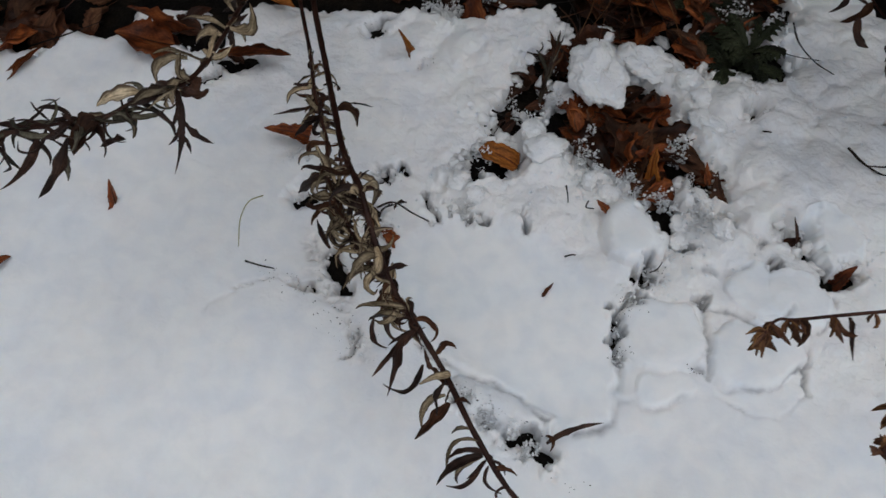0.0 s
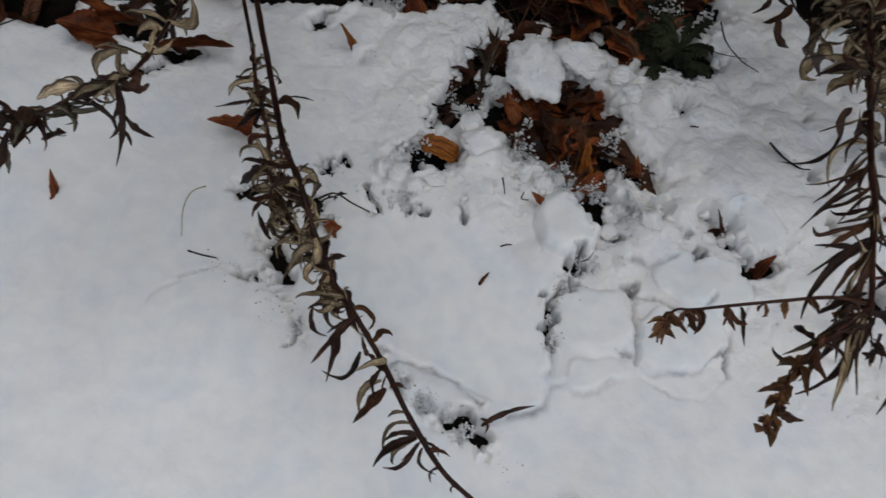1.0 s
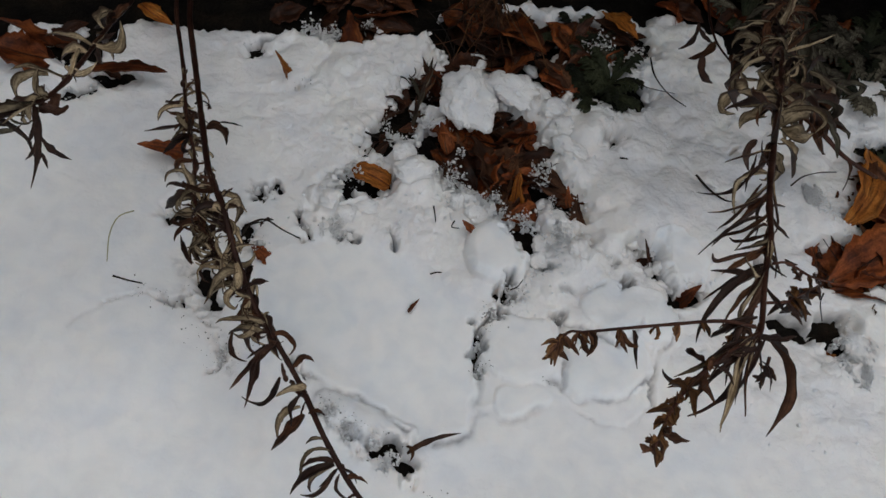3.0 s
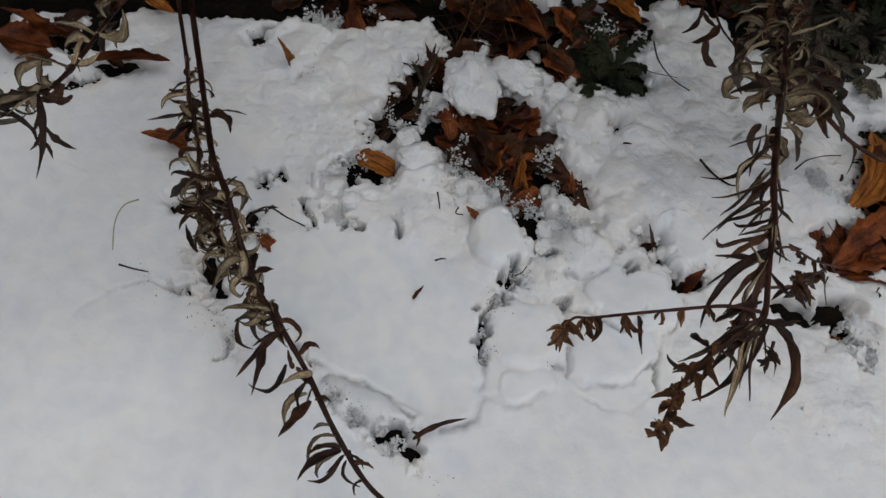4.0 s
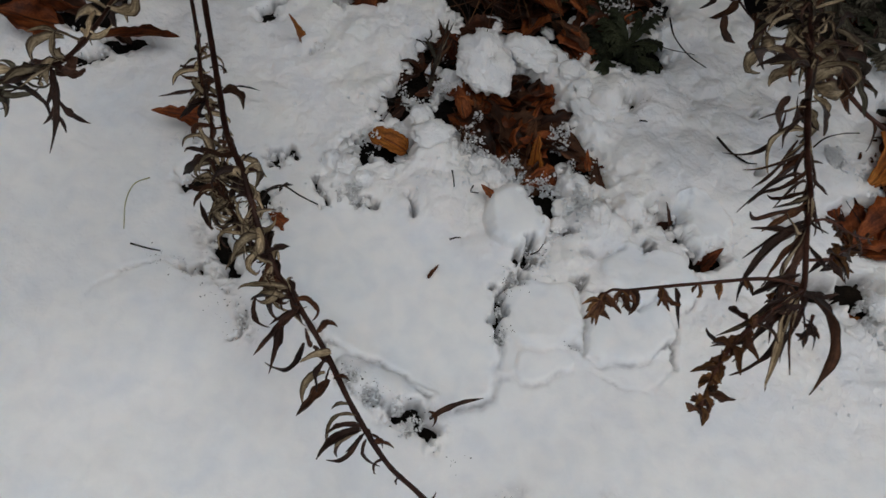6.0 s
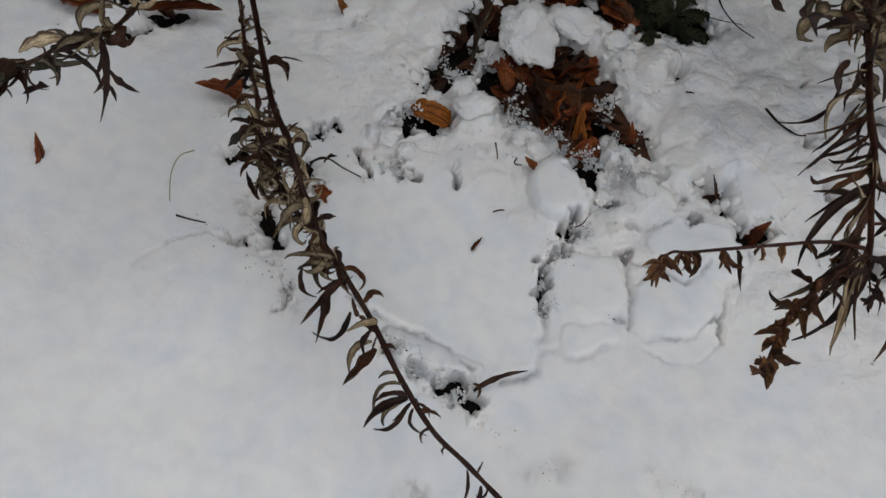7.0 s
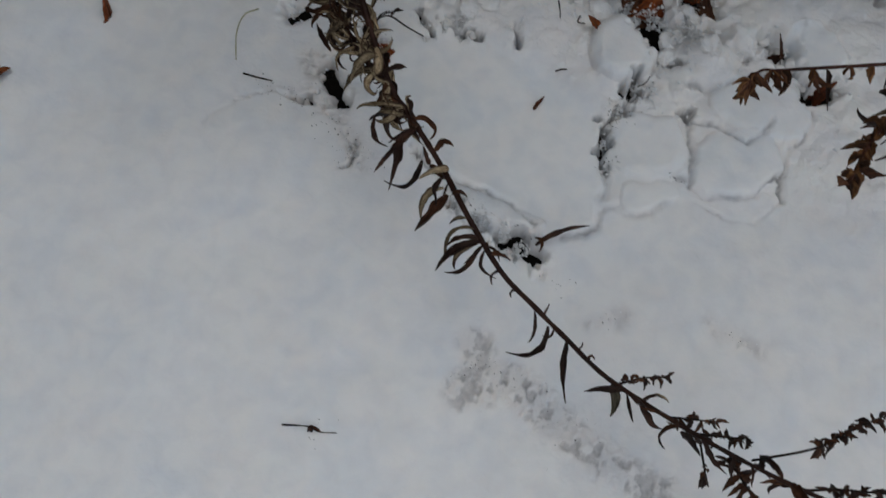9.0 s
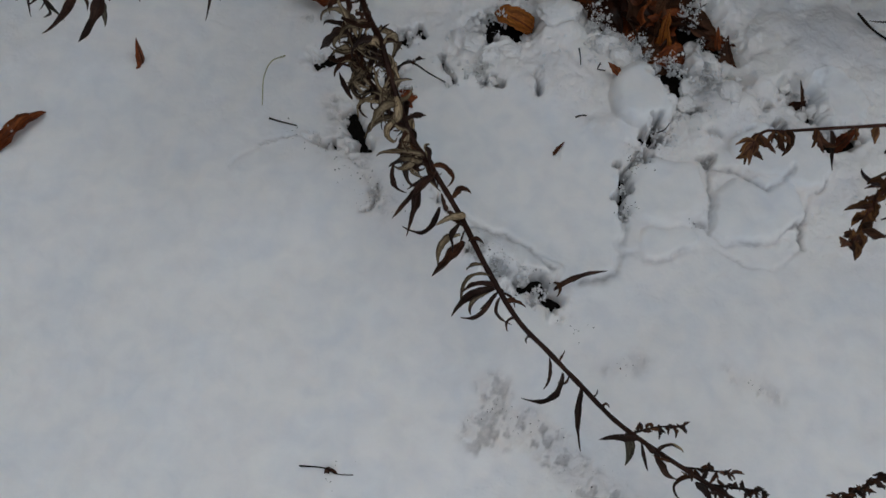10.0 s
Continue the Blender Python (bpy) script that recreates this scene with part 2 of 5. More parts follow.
# cracks between slabs: half width, depth, then the line's points
CRACKS = [
    (0.0035, 0.013, [0.1525, 0.0170, 0.1518, -0.0055, 0.1554, -0.0249, 0.1570, -0.0481, 0.1637, -0.0652, 0.1753, -0.0739]),
    (0.0030, 0.010, [0.1753, -0.0739, 0.2013, -0.0669, 0.2232, -0.0636, 0.2402, -0.0467, 0.2498, -0.0364]),
    (0.0026, 0.012, [0.2507, -0.0629, 0.2487, -0.0378, 0.2557, -0.0119, 0.2679, 0.0142, 0.2724, 0.0381]),
    (0.0032, 0.010, [0.1529, 0.0100, 0.1746, 0.0088, 0.1932, 0.0007, 0.2083, -0.0079, 0.2237, 0.0012, 0.2319, 0.0217]),
]
CRACKS += [
    (0.0035, 0.011, [0.0985, 0.0370, 0.0880, 0.0085, 0.0735, -0.0090, 0.0715, -0.0260, 0.0735, -0.0480, 0.0745, -0.0601, 0.0760, -0.0895]),
    (0.0022, 0.006, [0.1665, -0.0815, 0.1972, -0.0914, 0.2272, -0.0932, 0.2359, -0.0775, 0.2528, -0.0613]),
    (0.0040, 0.010, [0.0437, -0.1384, 0.0626, -0.1327, 0.0776, -0.1208, 0.0759, -0.1047, 0.0708, -0.0877]),
    (0.0045, 0.005, [0.0787, -0.1006, 0.0939, -0.0991, 0.1117, -0.1019, 0.1504, -0.0867]),
    (0.0060, 0.012, [0.1466, -0.0573, 0.1544, -0.0584, 0.1636, -0.0640]),
    (0.0055, 0.010, [0.1504, 0.0459, 0.1735, 0.0461, 0.1902, 0.0558]),
    (0.0030, 0.010, [-0.1159, -0.0676, -0.0935, -0.0883, -0.0630, -0.0996, -0.0287, -0.1091, 0.0152, -0.1314]),
]
FAINT_CRACKS = [
    (0.003, 0.004, [-0.3250, -0.0763, -0.2953, -0.0487, -0.2668, -0.0281, -0.2262, -0.0413]), (0.002, 0.002, [-0.3998, 0.0965, -0.3383, 0.0719]),
    (0.004, 0.006, [-0.1234, 0.0530, -0.1334, 0.0969]), (0.004, 0.007, [-0.0254, 0.0602, -0.0365, 0.0860]),
    (0.0025, 0.010, [0.0619, 0.3224, 0.0662, 0.2971, 0.0721, 0.2684]), (0.004, 0.004, [0.3483, -0.0257, 0.3900, -0.0492]), (0.005, 0.005, [0.4093, 0.0089, 0.4002, -0.0296]),
    (0.005, 0.005, [0.2527, 0.1514, 0.2652, 0.1332, 0.2620, 0.1168]), (0.006, 0.005, [0.1847, 0.1044, 0.1993, 0.0895, 0.2022, 0.0727]), (0.006, 0.008, [0.1672, 0.1521, 0.1990, 0.1468, 0.2240, 0.1626]),
    (0.004, 0.006, [0.2226, 0.2524, 0.2559, 0.2466, 0.2896, 0.2737]), (0.005, 0.006, [0.2909, 0.1599, 0.3256, 0.1499, 0.3582, 0.1646]),
]
# narrow rifts that go right through the snow: half width, then the line's points
RIFTS = [
    (0.0016, [0.2005, 0.0860, 0.2040, 0.0840]), (0.0004, [-0.1746, -0.0991, -0.1715, -0.0900, -0.1683, -0.0805]), (0.0002, [-0.1286, 0.0875, -0.1240, 0.0740, -0.1215, 0.0581]),
    (0.0007, [-0.2396, 0.3025, -0.2260, 0.3090, -0.2130, 0.3181]), (0.0005, [-0.0859, 0.0653, -0.0780, 0.0690, -0.0680, 0.0652]), (0.0002, [-0.0328, 0.0821, -0.0295, 0.0700, -0.0275, 0.0588]),
    (0.0008, [0.2130, 0.0620, 0.2190, 0.0660]),
]
RIFTS += [
    (0.0055, [-0.1800, 0.1150, -0.1710, 0.1165]), (0.0026, [-0.1815, 0.1120, -0.1800, 0.1010]), (0.0004, [-0.2440, -0.0330, -0.2360, -0.0370, -0.2280, -0.0350, -0.2220, -0.0400]),
    (0.0022, [0.2470, 0.0980, 0.2551, 0.0875, 0.2640, 0.0740, 0.2706, 0.0628]), (0.0026, [0.1089, 0.1153, 0.1143, 0.0997, 0.1151, 0.0753, 0.1325, 0.0691]), (0.0065, [0.0985, 0.0370, 0.0935, 0.0330]),
    (0.0030, [0.0880, 0.0085, 0.0800, 0.0020, 0.0735, -0.0090]), (0.0012, [0.0730, -0.0110, 0.0715, -0.0260, 0.0725, -0.0359, 0.0735, -0.0480, 0.0745, -0.0601]),
    (0.0004, [0.1501, 0.0185, 0.1448, 0.0124]),
]
# slabs with a flat top and a clean edge: centre, second centre, radius, height
PLATES = [
    (0.0771, 0.0776, 0.0778, 0.0757, 0.036, 0.018), (0.1096, -0.0288, 0.1153, -0.0297, 0.037, 0.006), (0.1913, -0.0358, 0.2160, -0.0283, 0.035, 0.005),
    (0.2016, 0.0356, 0.2420, 0.0268, 0.030, 0.008), (0.1036, -0.0849, 0.1361, -0.0791, 0.014, 0.003), (0.2732, 0.1095, 0.2755, 0.0924, 0.030, 0.008),
]
# rounded lumps: centre, radius, height
DOMES = [
    (0.1717, 0.0750, 0.024, 0.014), (0.1460, 0.0516, 0.020, 0.010), (0.0321, 0.2688, 0.036, 0.020), (0.0690, 0.3037, 0.022, 0.014), (0.0885, 0.3147, 0.024, 0.016),
    (0.1085, 0.2910, 0.022, 0.014), (0.1283, 0.2754, 0.018, 0.010), (0.1772, 0.2592, 0.026, 0.018), (0.1270, 0.2420, 0.016, 0.012), (0.1454, 0.2055, 0.026, 0.014),
    (-0.0243, 0.1503, 0.028, 0.018), (0.0041, 0.1732, 0.018, 0.016), (-0.1128, 0.1064, 0.018, 0.012), (-0.0833, 0.1192, 0.020, 0.012), (-0.0408, 0.1777, 0.013, 0.012),
]
MORE_DOMES = [
    (0.2240, 0.1626, 0.045, 0.010), (0.2369, 0.1390, 0.026, 0.010), (0.1998, 0.1178, 0.024, 0.010), (0.1579, 0.0856, 0.022, 0.010), (0.2719, 0.1751, 0.038, 0.010),
    (0.3073, 0.1779, 0.026, 0.009), (0.0237, -0.1732, 0.007, 0.010), (-0.0841, 0.3551, 0.020, 0.012), (0.2293, 0.2537, 0.030, 0.008), (0.3249, 0.1294, 0.030, 0.010),
    (0.4187, 0.1983, 0.034, 0.014), (0.4431, 0.1800, 0.026, 0.012), (0.4145, 0.2287, 0.024, 0.010),
]


# crusts of frozen grains: centre, spread, count
FROST = [
    (0.1447, 0.1044, 0.013, 420), (0.0267, 0.1263, 0.009, 220), (0.1056, 0.1747, 0.008, 160), (0.1324, 0.1547, 0.007, 150), (-0.0878, 0.1451, 0.006, 90),
    (-0.0468, 0.2406, 0.008, 120), (-0.0627, 0.2170, 0.007, 80), (0.0329, 0.2180, 0.005, 70), (0.0725, 0.1201, 0.009, 200), (0.4453, 0.2032, 0.013, 200),
]
MORE_FROST = [
    (0.4704, 0.1925, 0.009, 160), (0.1565, 0.1391, 0.008, 160), (0.0966, 0.1281, 0.005, 100), (0.0750, -0.0576, 0.004, 40), (-0.0037, -0.1657, 0.006, 50),
    (-0.0593, -0.1196, 0.008, 90), (-0.0368, -0.1411, 0.006, 70), (0.0245, 0.3736, 0.012, 90), (0.0954, 0.3609, 0.008, 90), (0.1637, 0.3938, 0.012, 200),
    (0.4659, 0.0374, 0.010, 160), (0.1921, 0.3951, 0.012, 260), (0.1579, 0.3648, 0.008, 120), (0.0612, 0.3537, 0.010, 100), (0.0240, 0.1940, 0.006, 80),
    (0.1124, 0.2150, 0.007, 120), (0.0072, 0.2267, 0.008, 100), (-0.0262, 0.2826, 0.008, 100), (0.0815, 0.1588, 0.007, 100), (0.4598, 0.1534, 0.010, 140), (0.1080, 0.0230, 0.006, 70), (-0.2843, 0.1125, 0.006, 60), (0.1232, 0.0589, 0.008, 100),
]
THIN = [
    (0.0426, 0.3318, 0.010), (0.0677, 0.3192, 0.010), (0.0332, 0.3569, 0.008), (0.1282, 0.3956, 0.014), (0.1641, 0.3845, 0.014), (0.1294, 0.2024, 0.010), (0.1049, 0.2295, 0.008),
    (-0.0522, 0.2110, 0.008), (-0.0357, 0.2552, 0.007), (0.0163, 0.2325, 0.008), (-0.1058, 0.1350, 0.007), (-0.1140, 0.0968, 0.010), (-0.0551, 0.1673, 0.008), (0.4644, 0.2301, 0.016),
    (0.4709, 0.0546, 0.014), (0.0722, -0.0306, 0.006), (0.0808, -0.0009, 0.006), (0.1057, 0.0525, 0.009), (-0.1863, 0.0317, 0.010), (-0.2614, 0.0948, 0.009), (-0.1048, 0.3553, 0.012),
    (-0.1716, 0.3455, 0.014), (-0.0557, -0.1246, 0.007), (-0.0368, -0.1411, 0.007),
]


# lines along which the snow is thin and pitted: ends, half width, how much
PITTED = [
    (-0.1114, -0.0758, -0.0845, -0.1008, 0.006, 0.92), (-0.0738, -0.1229, -0.0278, -0.1533, 0.005, 0.9), (-0.2668, -0.0281, -0.2262, -0.0413, 0.004, 0.92),
    (-0.3000, -0.0513, -0.2668, -0.0281, 0.003, 0.92), 
    (0.1143, 0.0574, 0.1070, 0.0360, 0.008, 0.80), (0.0832, 0.0046, 0.0679, -0.0158, 0.006, 0.80), (-0.2369, 0.0160, -0.2168, -0.0259, 0.006, 0.92), (-0.2168, -0.0259, -0.1690, -0.0881, 0.006, 0.92),
    (-0.2373, 0.2929, -0.2226, 0.3048, 0.005, 0.92), (-0.1728, 0.2511, -0.1651, 0.2714, 0.004, 0.92), (0.3726, 0.0382, 0.4115, 0.0349, 0.007, 0.92), (0.0202, -0.1674, 0.0242, -0.1773, 0.006, 0.92),
    (0.2496, 0.0878, 0.2738, 0.0512, 0.006, 0.92), (0.3362, 0.2580, 0.3432, 0.2651, 0.004, 0.92),
]


def snow_parts(x, y):
    """Surface height of the snow, and how far each place lies inside its edge."""
    wx = x + 0.009 * fbm(x, y, 0.05, 3, 40)
    wy = y + 0.009 * fbm(x, y, 0.05, 3, 50)
    near = step(1.6, 0.9, np.hypot(x, y))
    rough = step(-0.02, 0.14, y + 0.25 * x + 0.10 * fbm(x, y, 0.25, 2, 60)) * near
    rough = rough * (1 - 0.35 * step(-0.12, -0.22, x))
    right = step(0.26, 0.36, x) * step(0.0, 0.05, y) * near
    rough = np.maximum(rough, right)
    h = 0.013 * fbm(x, y, 0.30, 2, 1) + 0.004 * fbm(x, y, 0.07, 3, 5)
    h = h + 0.0015 * fbm(x, y, 0.035, 2, 8) + rough * (0.0075 * billows(0.4 * wx + 0.6 * x, 0.4 * wy + 0.6 * y, 0.05, 5, 3) + 0.004 * clods(wx, wy, 0.024, 9) - 0.001)
    h = h + (0.3 + 0.7 * rough) * 0.0010 * fbm(x, y, 0.006, 2, 70)
    # the big slab is smooth and sunk a little between its neighbours
    slab = step(0.085, 0.055, to_line(wx, wy, -0.0762, 0.0046, 0.0184, -0.0547))
    h = h * (1 - 0.75 * slab) - 0.002 * slab
    worn = np.clip(0.80 + 1.5 * fbm(x, y, 0.035, 2, 160) + 1.3 * fbm(x, y, 0.011, 2, 163), 0.1, 1.7)
    sx = x + 0.010 * fbm(x, y, 0.03, 4, 40)
    sy = y + 0.010 * fbm(x, y, 0.03, 4, 50)
    for cx, cy, r, top in DOMES + MORE_DOMES:
        d = np.hypot(sx - cx, sy - cy) / r
        up = h * 0.4 + top * np.clip(1 - d * d, 0, 1) ** 0.7 - 0.010 * step(0.95, 1.25, d)
        h = h + 0.5 * (up - h + np.sqrt((up - h) ** 2 + 0.006 ** 2)) * step(1.25, 0.95, d)
    plate, slush_shade = np.zeros(np.shape(x)), np.zeros(np.shape(x))
    tx = x + 0.007 * fbm(x, y, 0.022, 4, 41)
    ty = y + 0.007 * fbm(x, y, 0.022, 4, 51)
    for ax, ay, bx, by, r, top in PLATES:
        d = to_line(tx, ty, ax, ay, bx, by) / r
        rim = 1 - np.clip(1 - (1 - d) / 0.42, 0, 1) ** 2
        h = np.where(d < 1, np.maximum(h, h * (1 - 0.85 * rim) + (top + 0.002 * fbm(x, y, 0.03, 2, 43)) * np.sqrt(np.clip(rim, 0, 1))), h)
        plate = np.maximum(plate, step(1.0, 0.9, d))
    ridge = to_line(tx, ty, -0.0604, -0.1197, 0.0094, -0.1400)
    h = h + 0.012 * np.clip(1 - (ridge / 0.017) ** 2, 0, 1) ** 0.7
    # cracks are cut in and greyed: slushy snow plus painted crevice shade
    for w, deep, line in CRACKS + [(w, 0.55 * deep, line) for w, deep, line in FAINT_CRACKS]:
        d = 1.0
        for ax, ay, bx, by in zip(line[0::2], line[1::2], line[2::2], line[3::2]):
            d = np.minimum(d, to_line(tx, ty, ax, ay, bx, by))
        slush_shade = np.maximum(slush_shade, np.clip(deep / 0.011, 0, 1) * np.clip(0.55 * worn, 0.05, 0.8) * np.exp(-(d / (0.6 * w)) ** 2))
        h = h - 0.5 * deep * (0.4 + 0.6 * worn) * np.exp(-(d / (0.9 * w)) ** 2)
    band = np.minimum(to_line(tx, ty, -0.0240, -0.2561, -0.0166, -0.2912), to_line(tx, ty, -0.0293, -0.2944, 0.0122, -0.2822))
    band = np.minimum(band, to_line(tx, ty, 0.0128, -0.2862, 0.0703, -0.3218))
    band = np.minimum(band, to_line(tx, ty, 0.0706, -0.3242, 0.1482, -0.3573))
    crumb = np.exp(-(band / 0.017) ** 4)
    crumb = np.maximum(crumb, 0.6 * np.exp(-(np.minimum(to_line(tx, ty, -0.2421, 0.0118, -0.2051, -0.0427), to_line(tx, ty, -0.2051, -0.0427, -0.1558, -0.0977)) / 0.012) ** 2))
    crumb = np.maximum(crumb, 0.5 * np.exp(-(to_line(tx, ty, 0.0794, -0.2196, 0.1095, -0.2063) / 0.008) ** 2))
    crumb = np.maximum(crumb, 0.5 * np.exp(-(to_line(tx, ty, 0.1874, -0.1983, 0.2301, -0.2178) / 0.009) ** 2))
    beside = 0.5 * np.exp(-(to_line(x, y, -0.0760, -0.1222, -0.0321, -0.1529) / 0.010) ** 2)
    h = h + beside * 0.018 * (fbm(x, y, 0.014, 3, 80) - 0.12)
    # slushy grey and painted shade along the gap beside the ridge
    toned = np.exp(-(to_line(tx, ty, -0.0740, -0.1180, -0.0290, -0.1480) / 0.007) ** 2)
    slush_shade = np.maximum(slush_shade, toned * np.clip(0.45 + 2.2 * fbm(x, y, 0.009, 3, 190), 0, 0.85))
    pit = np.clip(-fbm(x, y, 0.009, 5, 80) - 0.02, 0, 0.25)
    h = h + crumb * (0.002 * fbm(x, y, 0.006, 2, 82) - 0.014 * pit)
    # this grey follows the pits, so it paints their shade too
    slush_shade = np.maximum(slush_shade, crumb * (0.10 + np.clip(2.4 * pit, 0, 0.40)))
    edge = np.full(np.shape(x), 1.0)
    ex = x + 0.012 * fbm(x, y, 0.022, 3, 20) + 0.005 * fbm(x, y, 0.009, 2, 24)
    ey = y + 0.012 * fbm(x, y, 0.022, 3, 30) + 0.005 * fbm(x, y, 0.009, 2, 34)
    hx = x + 0.006 * fbm(x, y, 0.02, 2, 25) + 0.004 * fbm(x, y, 0.008, 2, 26)
    hy = y + 0.006 * fbm(x, y, 0.02, 2, 35) + 0.004 * fbm(x, y, 0.008, 2, 36)
    jag = 0.010 * fbm(x, y, 0.011, 3, 186)
    jog = 0.010 * fbm(x, y, 0.011, 3, 187)
    for ax, ay, bx, by, r in LITTER:
        edge = np.minimum(edge, to_line(ex, ey, ax, ay, bx, by) - r)
    for ax, ay, bx, by, r in HOLES + SMALL_HOLES:
        edge = np.minimum(edge, to_line(hx + 0.6 * jag, hy + 0.6 * jog, ax, ay, bx, by) - 0.62 * r)
    for r, line in RIFTS:
        d = 1.0
        for ax, ay, bx, by in zip(line[0::2], line[1::2], line[2::2], line[3::2]):
            d = np.minimum(d, to_line(0.6 * tx + 0.4 * x + jag, 0.6 * ty + 0.4 * y + jog, ax, ay, bx, by))
        r = r * np.clip(0.75 + 4.0 * fbm(x, y, 0.015, 3, 180), -0.5, 2.4)
        edge = np.minimum(edge, 2.2 * (d - r - 0.0002))
        # rift rims get the same slushy grey with shade painted in
        slush_shade = np.maximum(slush_shade, np.clip(0.55 + 2.4 * fbm(x, y, 0.007, 3, 185), 0.1, 0.95) * np.exp(-(np.maximum(d - r, 0) / 0.0045) ** 2))
    # the bed behind, under the overhanging plants, lies bare
    bed = 0.332 + 0.14 * (x + 0.25) + 0.03 * fbm(x, y, 0.12, 3, 90) + 0.075 * step(-0.12, 0.05, x) * step(0.45, 0.25, x)
    bed = bed - 0.03 * step(-0.40, -0.50, x)
    edge = np.minimum(edge, np.maximum(np.maximum(bed - ey, ey - bed - 0.55), np.abs(x) - 1.5 + 0.2 * fbm(x, y, 0.3, 3, 95)))
    edge = edge + 0.004 * fbm(x, y, 0.009, 2, 170) * step(0.022, 0.004, np.abs(edge))
    lace = 0.0040 + 0.010 * fbm(x, y, 0.008, 3, 120)
    for cx, cy, w in [f[:3] for f in FROST + MORE_FROST] + THIN:
        k = 0.5 * np.exp(-(((x - cx) ** 2 + (y - cy) ** 2) / (1.4 * w) ** 2) ** 2)
        edge = np.minimum(edge, 0.02) * (1 - k) + k * lace + np.maximum(edge - 0.02, 0) * (1 - k)
    pits = 0.0070 + 0.016 * fbm(x, y, 0.006, 3, 130)
    for ax, ay, bx, by, w, much in PITTED:
        k = much * np.exp(-(to_line(hx, hy, ax, ay, bx, by) / w) ** 2)
        edge = np.minimum(edge, np.minimum(edge, 0.02) * (1 - k) + k * pits)
    # thin snow along the edges, greyed as slushy snow and painted edge shade
    slush_shade = np.maximum(slush_shade, 0.6 * step(0.006, 0.0005, edge) * np.clip(0.45 + 2.4 * fbm(x, y, 0.012, 3, 195), 0, 1))
    h = np.maximum(h, -0.0115 + 0.15 * np.minimum(h + 0.0115, 0))
    # crumbly, cauliflower-like snow near the edges and in the broken part
    loose = np.clip(step(0.020, 0.003, edge) + 0.06 * rough, 0, 1) * (1 - 0.7 * plate)
    h = h + loose * (0.0045 * billows(x, y, 0.016, 4, 101) + 0.0045 * clods(wx, wy, 0.010, 105) + 0.0022 * fbm(x, y, 0.006, 2, 107) - 0.001)
    h = h + rough * (1 - plate) * 0.0009 * billows(x, y, 0.011, 3, 111)
    return h, edge, np.clip(0.12 + 0.75 * rough + 0.8 * step(0.03, 0.004, edge) + 0.8 * np.clip(crumb, 0, 1), 0, 1) * (1 - 0.8 * np.maximum(slab, plate)), slush_shade


def snow_height(x, y):
    h, edge, _, _ = snow_parts(x, y)
    s = np.clip(edge / (0.011 + 0.006 * step(0.04, 0.12, y)), 0, 1)
    return -0.045 + (h + 0.045) * np.sqrt(np.clip(1 - (1 - s) ** 2, 0, 1))


def soil_height(x, y):
    return -0.021 + 0.010 * fbm(x, y, 0.08, 4, 33) + 0.006 * fbm(x, y, 0.012, 2, 35)


def at(field, x, y):
    return float(field(np.array([float(x)]), np.array([float(y)]))[0])


def axis(lo, hi, fine, far, band=None):
    """Grid lines: even between lo and hi, denser in the band, ever wider beyond."""
    if band:
        mid = np.concatenate([np.arange(lo, band[0], fine), np.arange(band[0], band[1], band[2]), np.arange(band[1], hi + fine / 2, fine)])
    else:
        mid = np.arange(lo, hi + fine / 2, fine)
    out, s = [], fine
    while sum(out) < far:
        s *= 1.35
        out.append(s)
    run = np.cumsum(out)
    return np.concatenate([lo - run[::-1], mid, hi + run])


def sheet(name, xs, ys, field, mat, label, category):
    gx, gy = np.meshgrid(xs, ys)
    gz = field(gx, gy)
    nx, ny = len(xs), len(ys)
    co = np.stack([gx, gy, gz], -1).reshape(-1, 3)
    k = (np.arange(ny - 1)[:, None] * nx + np.arange(nx - 1)[None]).reshape(-1)
    quads = np.stack([k, k + 1, k + nx + 1, k + nx], 1)
    me = bpy.data.meshes.new(name)
    me.vertices.add(len(co))
    me.vertices.foreach_set("co", co.astype(np.float32).ravel())
    me.loops.add(quads.size)
    me.loops.foreach_set("vertex_index", quads.astype(np.int32).ravel())
    me.polygons.add(len(quads))
    me.polygons.foreach_set("loop_start", np.arange(0, quads.size, 4, dtype=np.int32))
    me.polygons.foreach_set("use_smooth", np.ones(len(quads), dtype=bool))
    me.update(calc_edges=True)
    me.materials.append(mat)
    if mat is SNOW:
        for key, values in zip(("loose", "slush_shade"), snow_parts(gx, gy)[2:]):
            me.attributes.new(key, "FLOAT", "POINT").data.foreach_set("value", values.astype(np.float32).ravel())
    return tagged(new(name, me), label, category, kind="structure")


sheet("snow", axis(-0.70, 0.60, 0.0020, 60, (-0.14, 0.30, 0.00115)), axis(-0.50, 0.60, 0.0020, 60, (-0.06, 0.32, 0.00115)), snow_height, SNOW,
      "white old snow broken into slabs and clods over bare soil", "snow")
sheet("ground", axis(-0.72, 0.66, 0.007, 60), axis(-0.56, 0.80, 0.007, 60), soil_height, SOIL,
      "dark wet garden soil showing through holes in the snow", "ground")


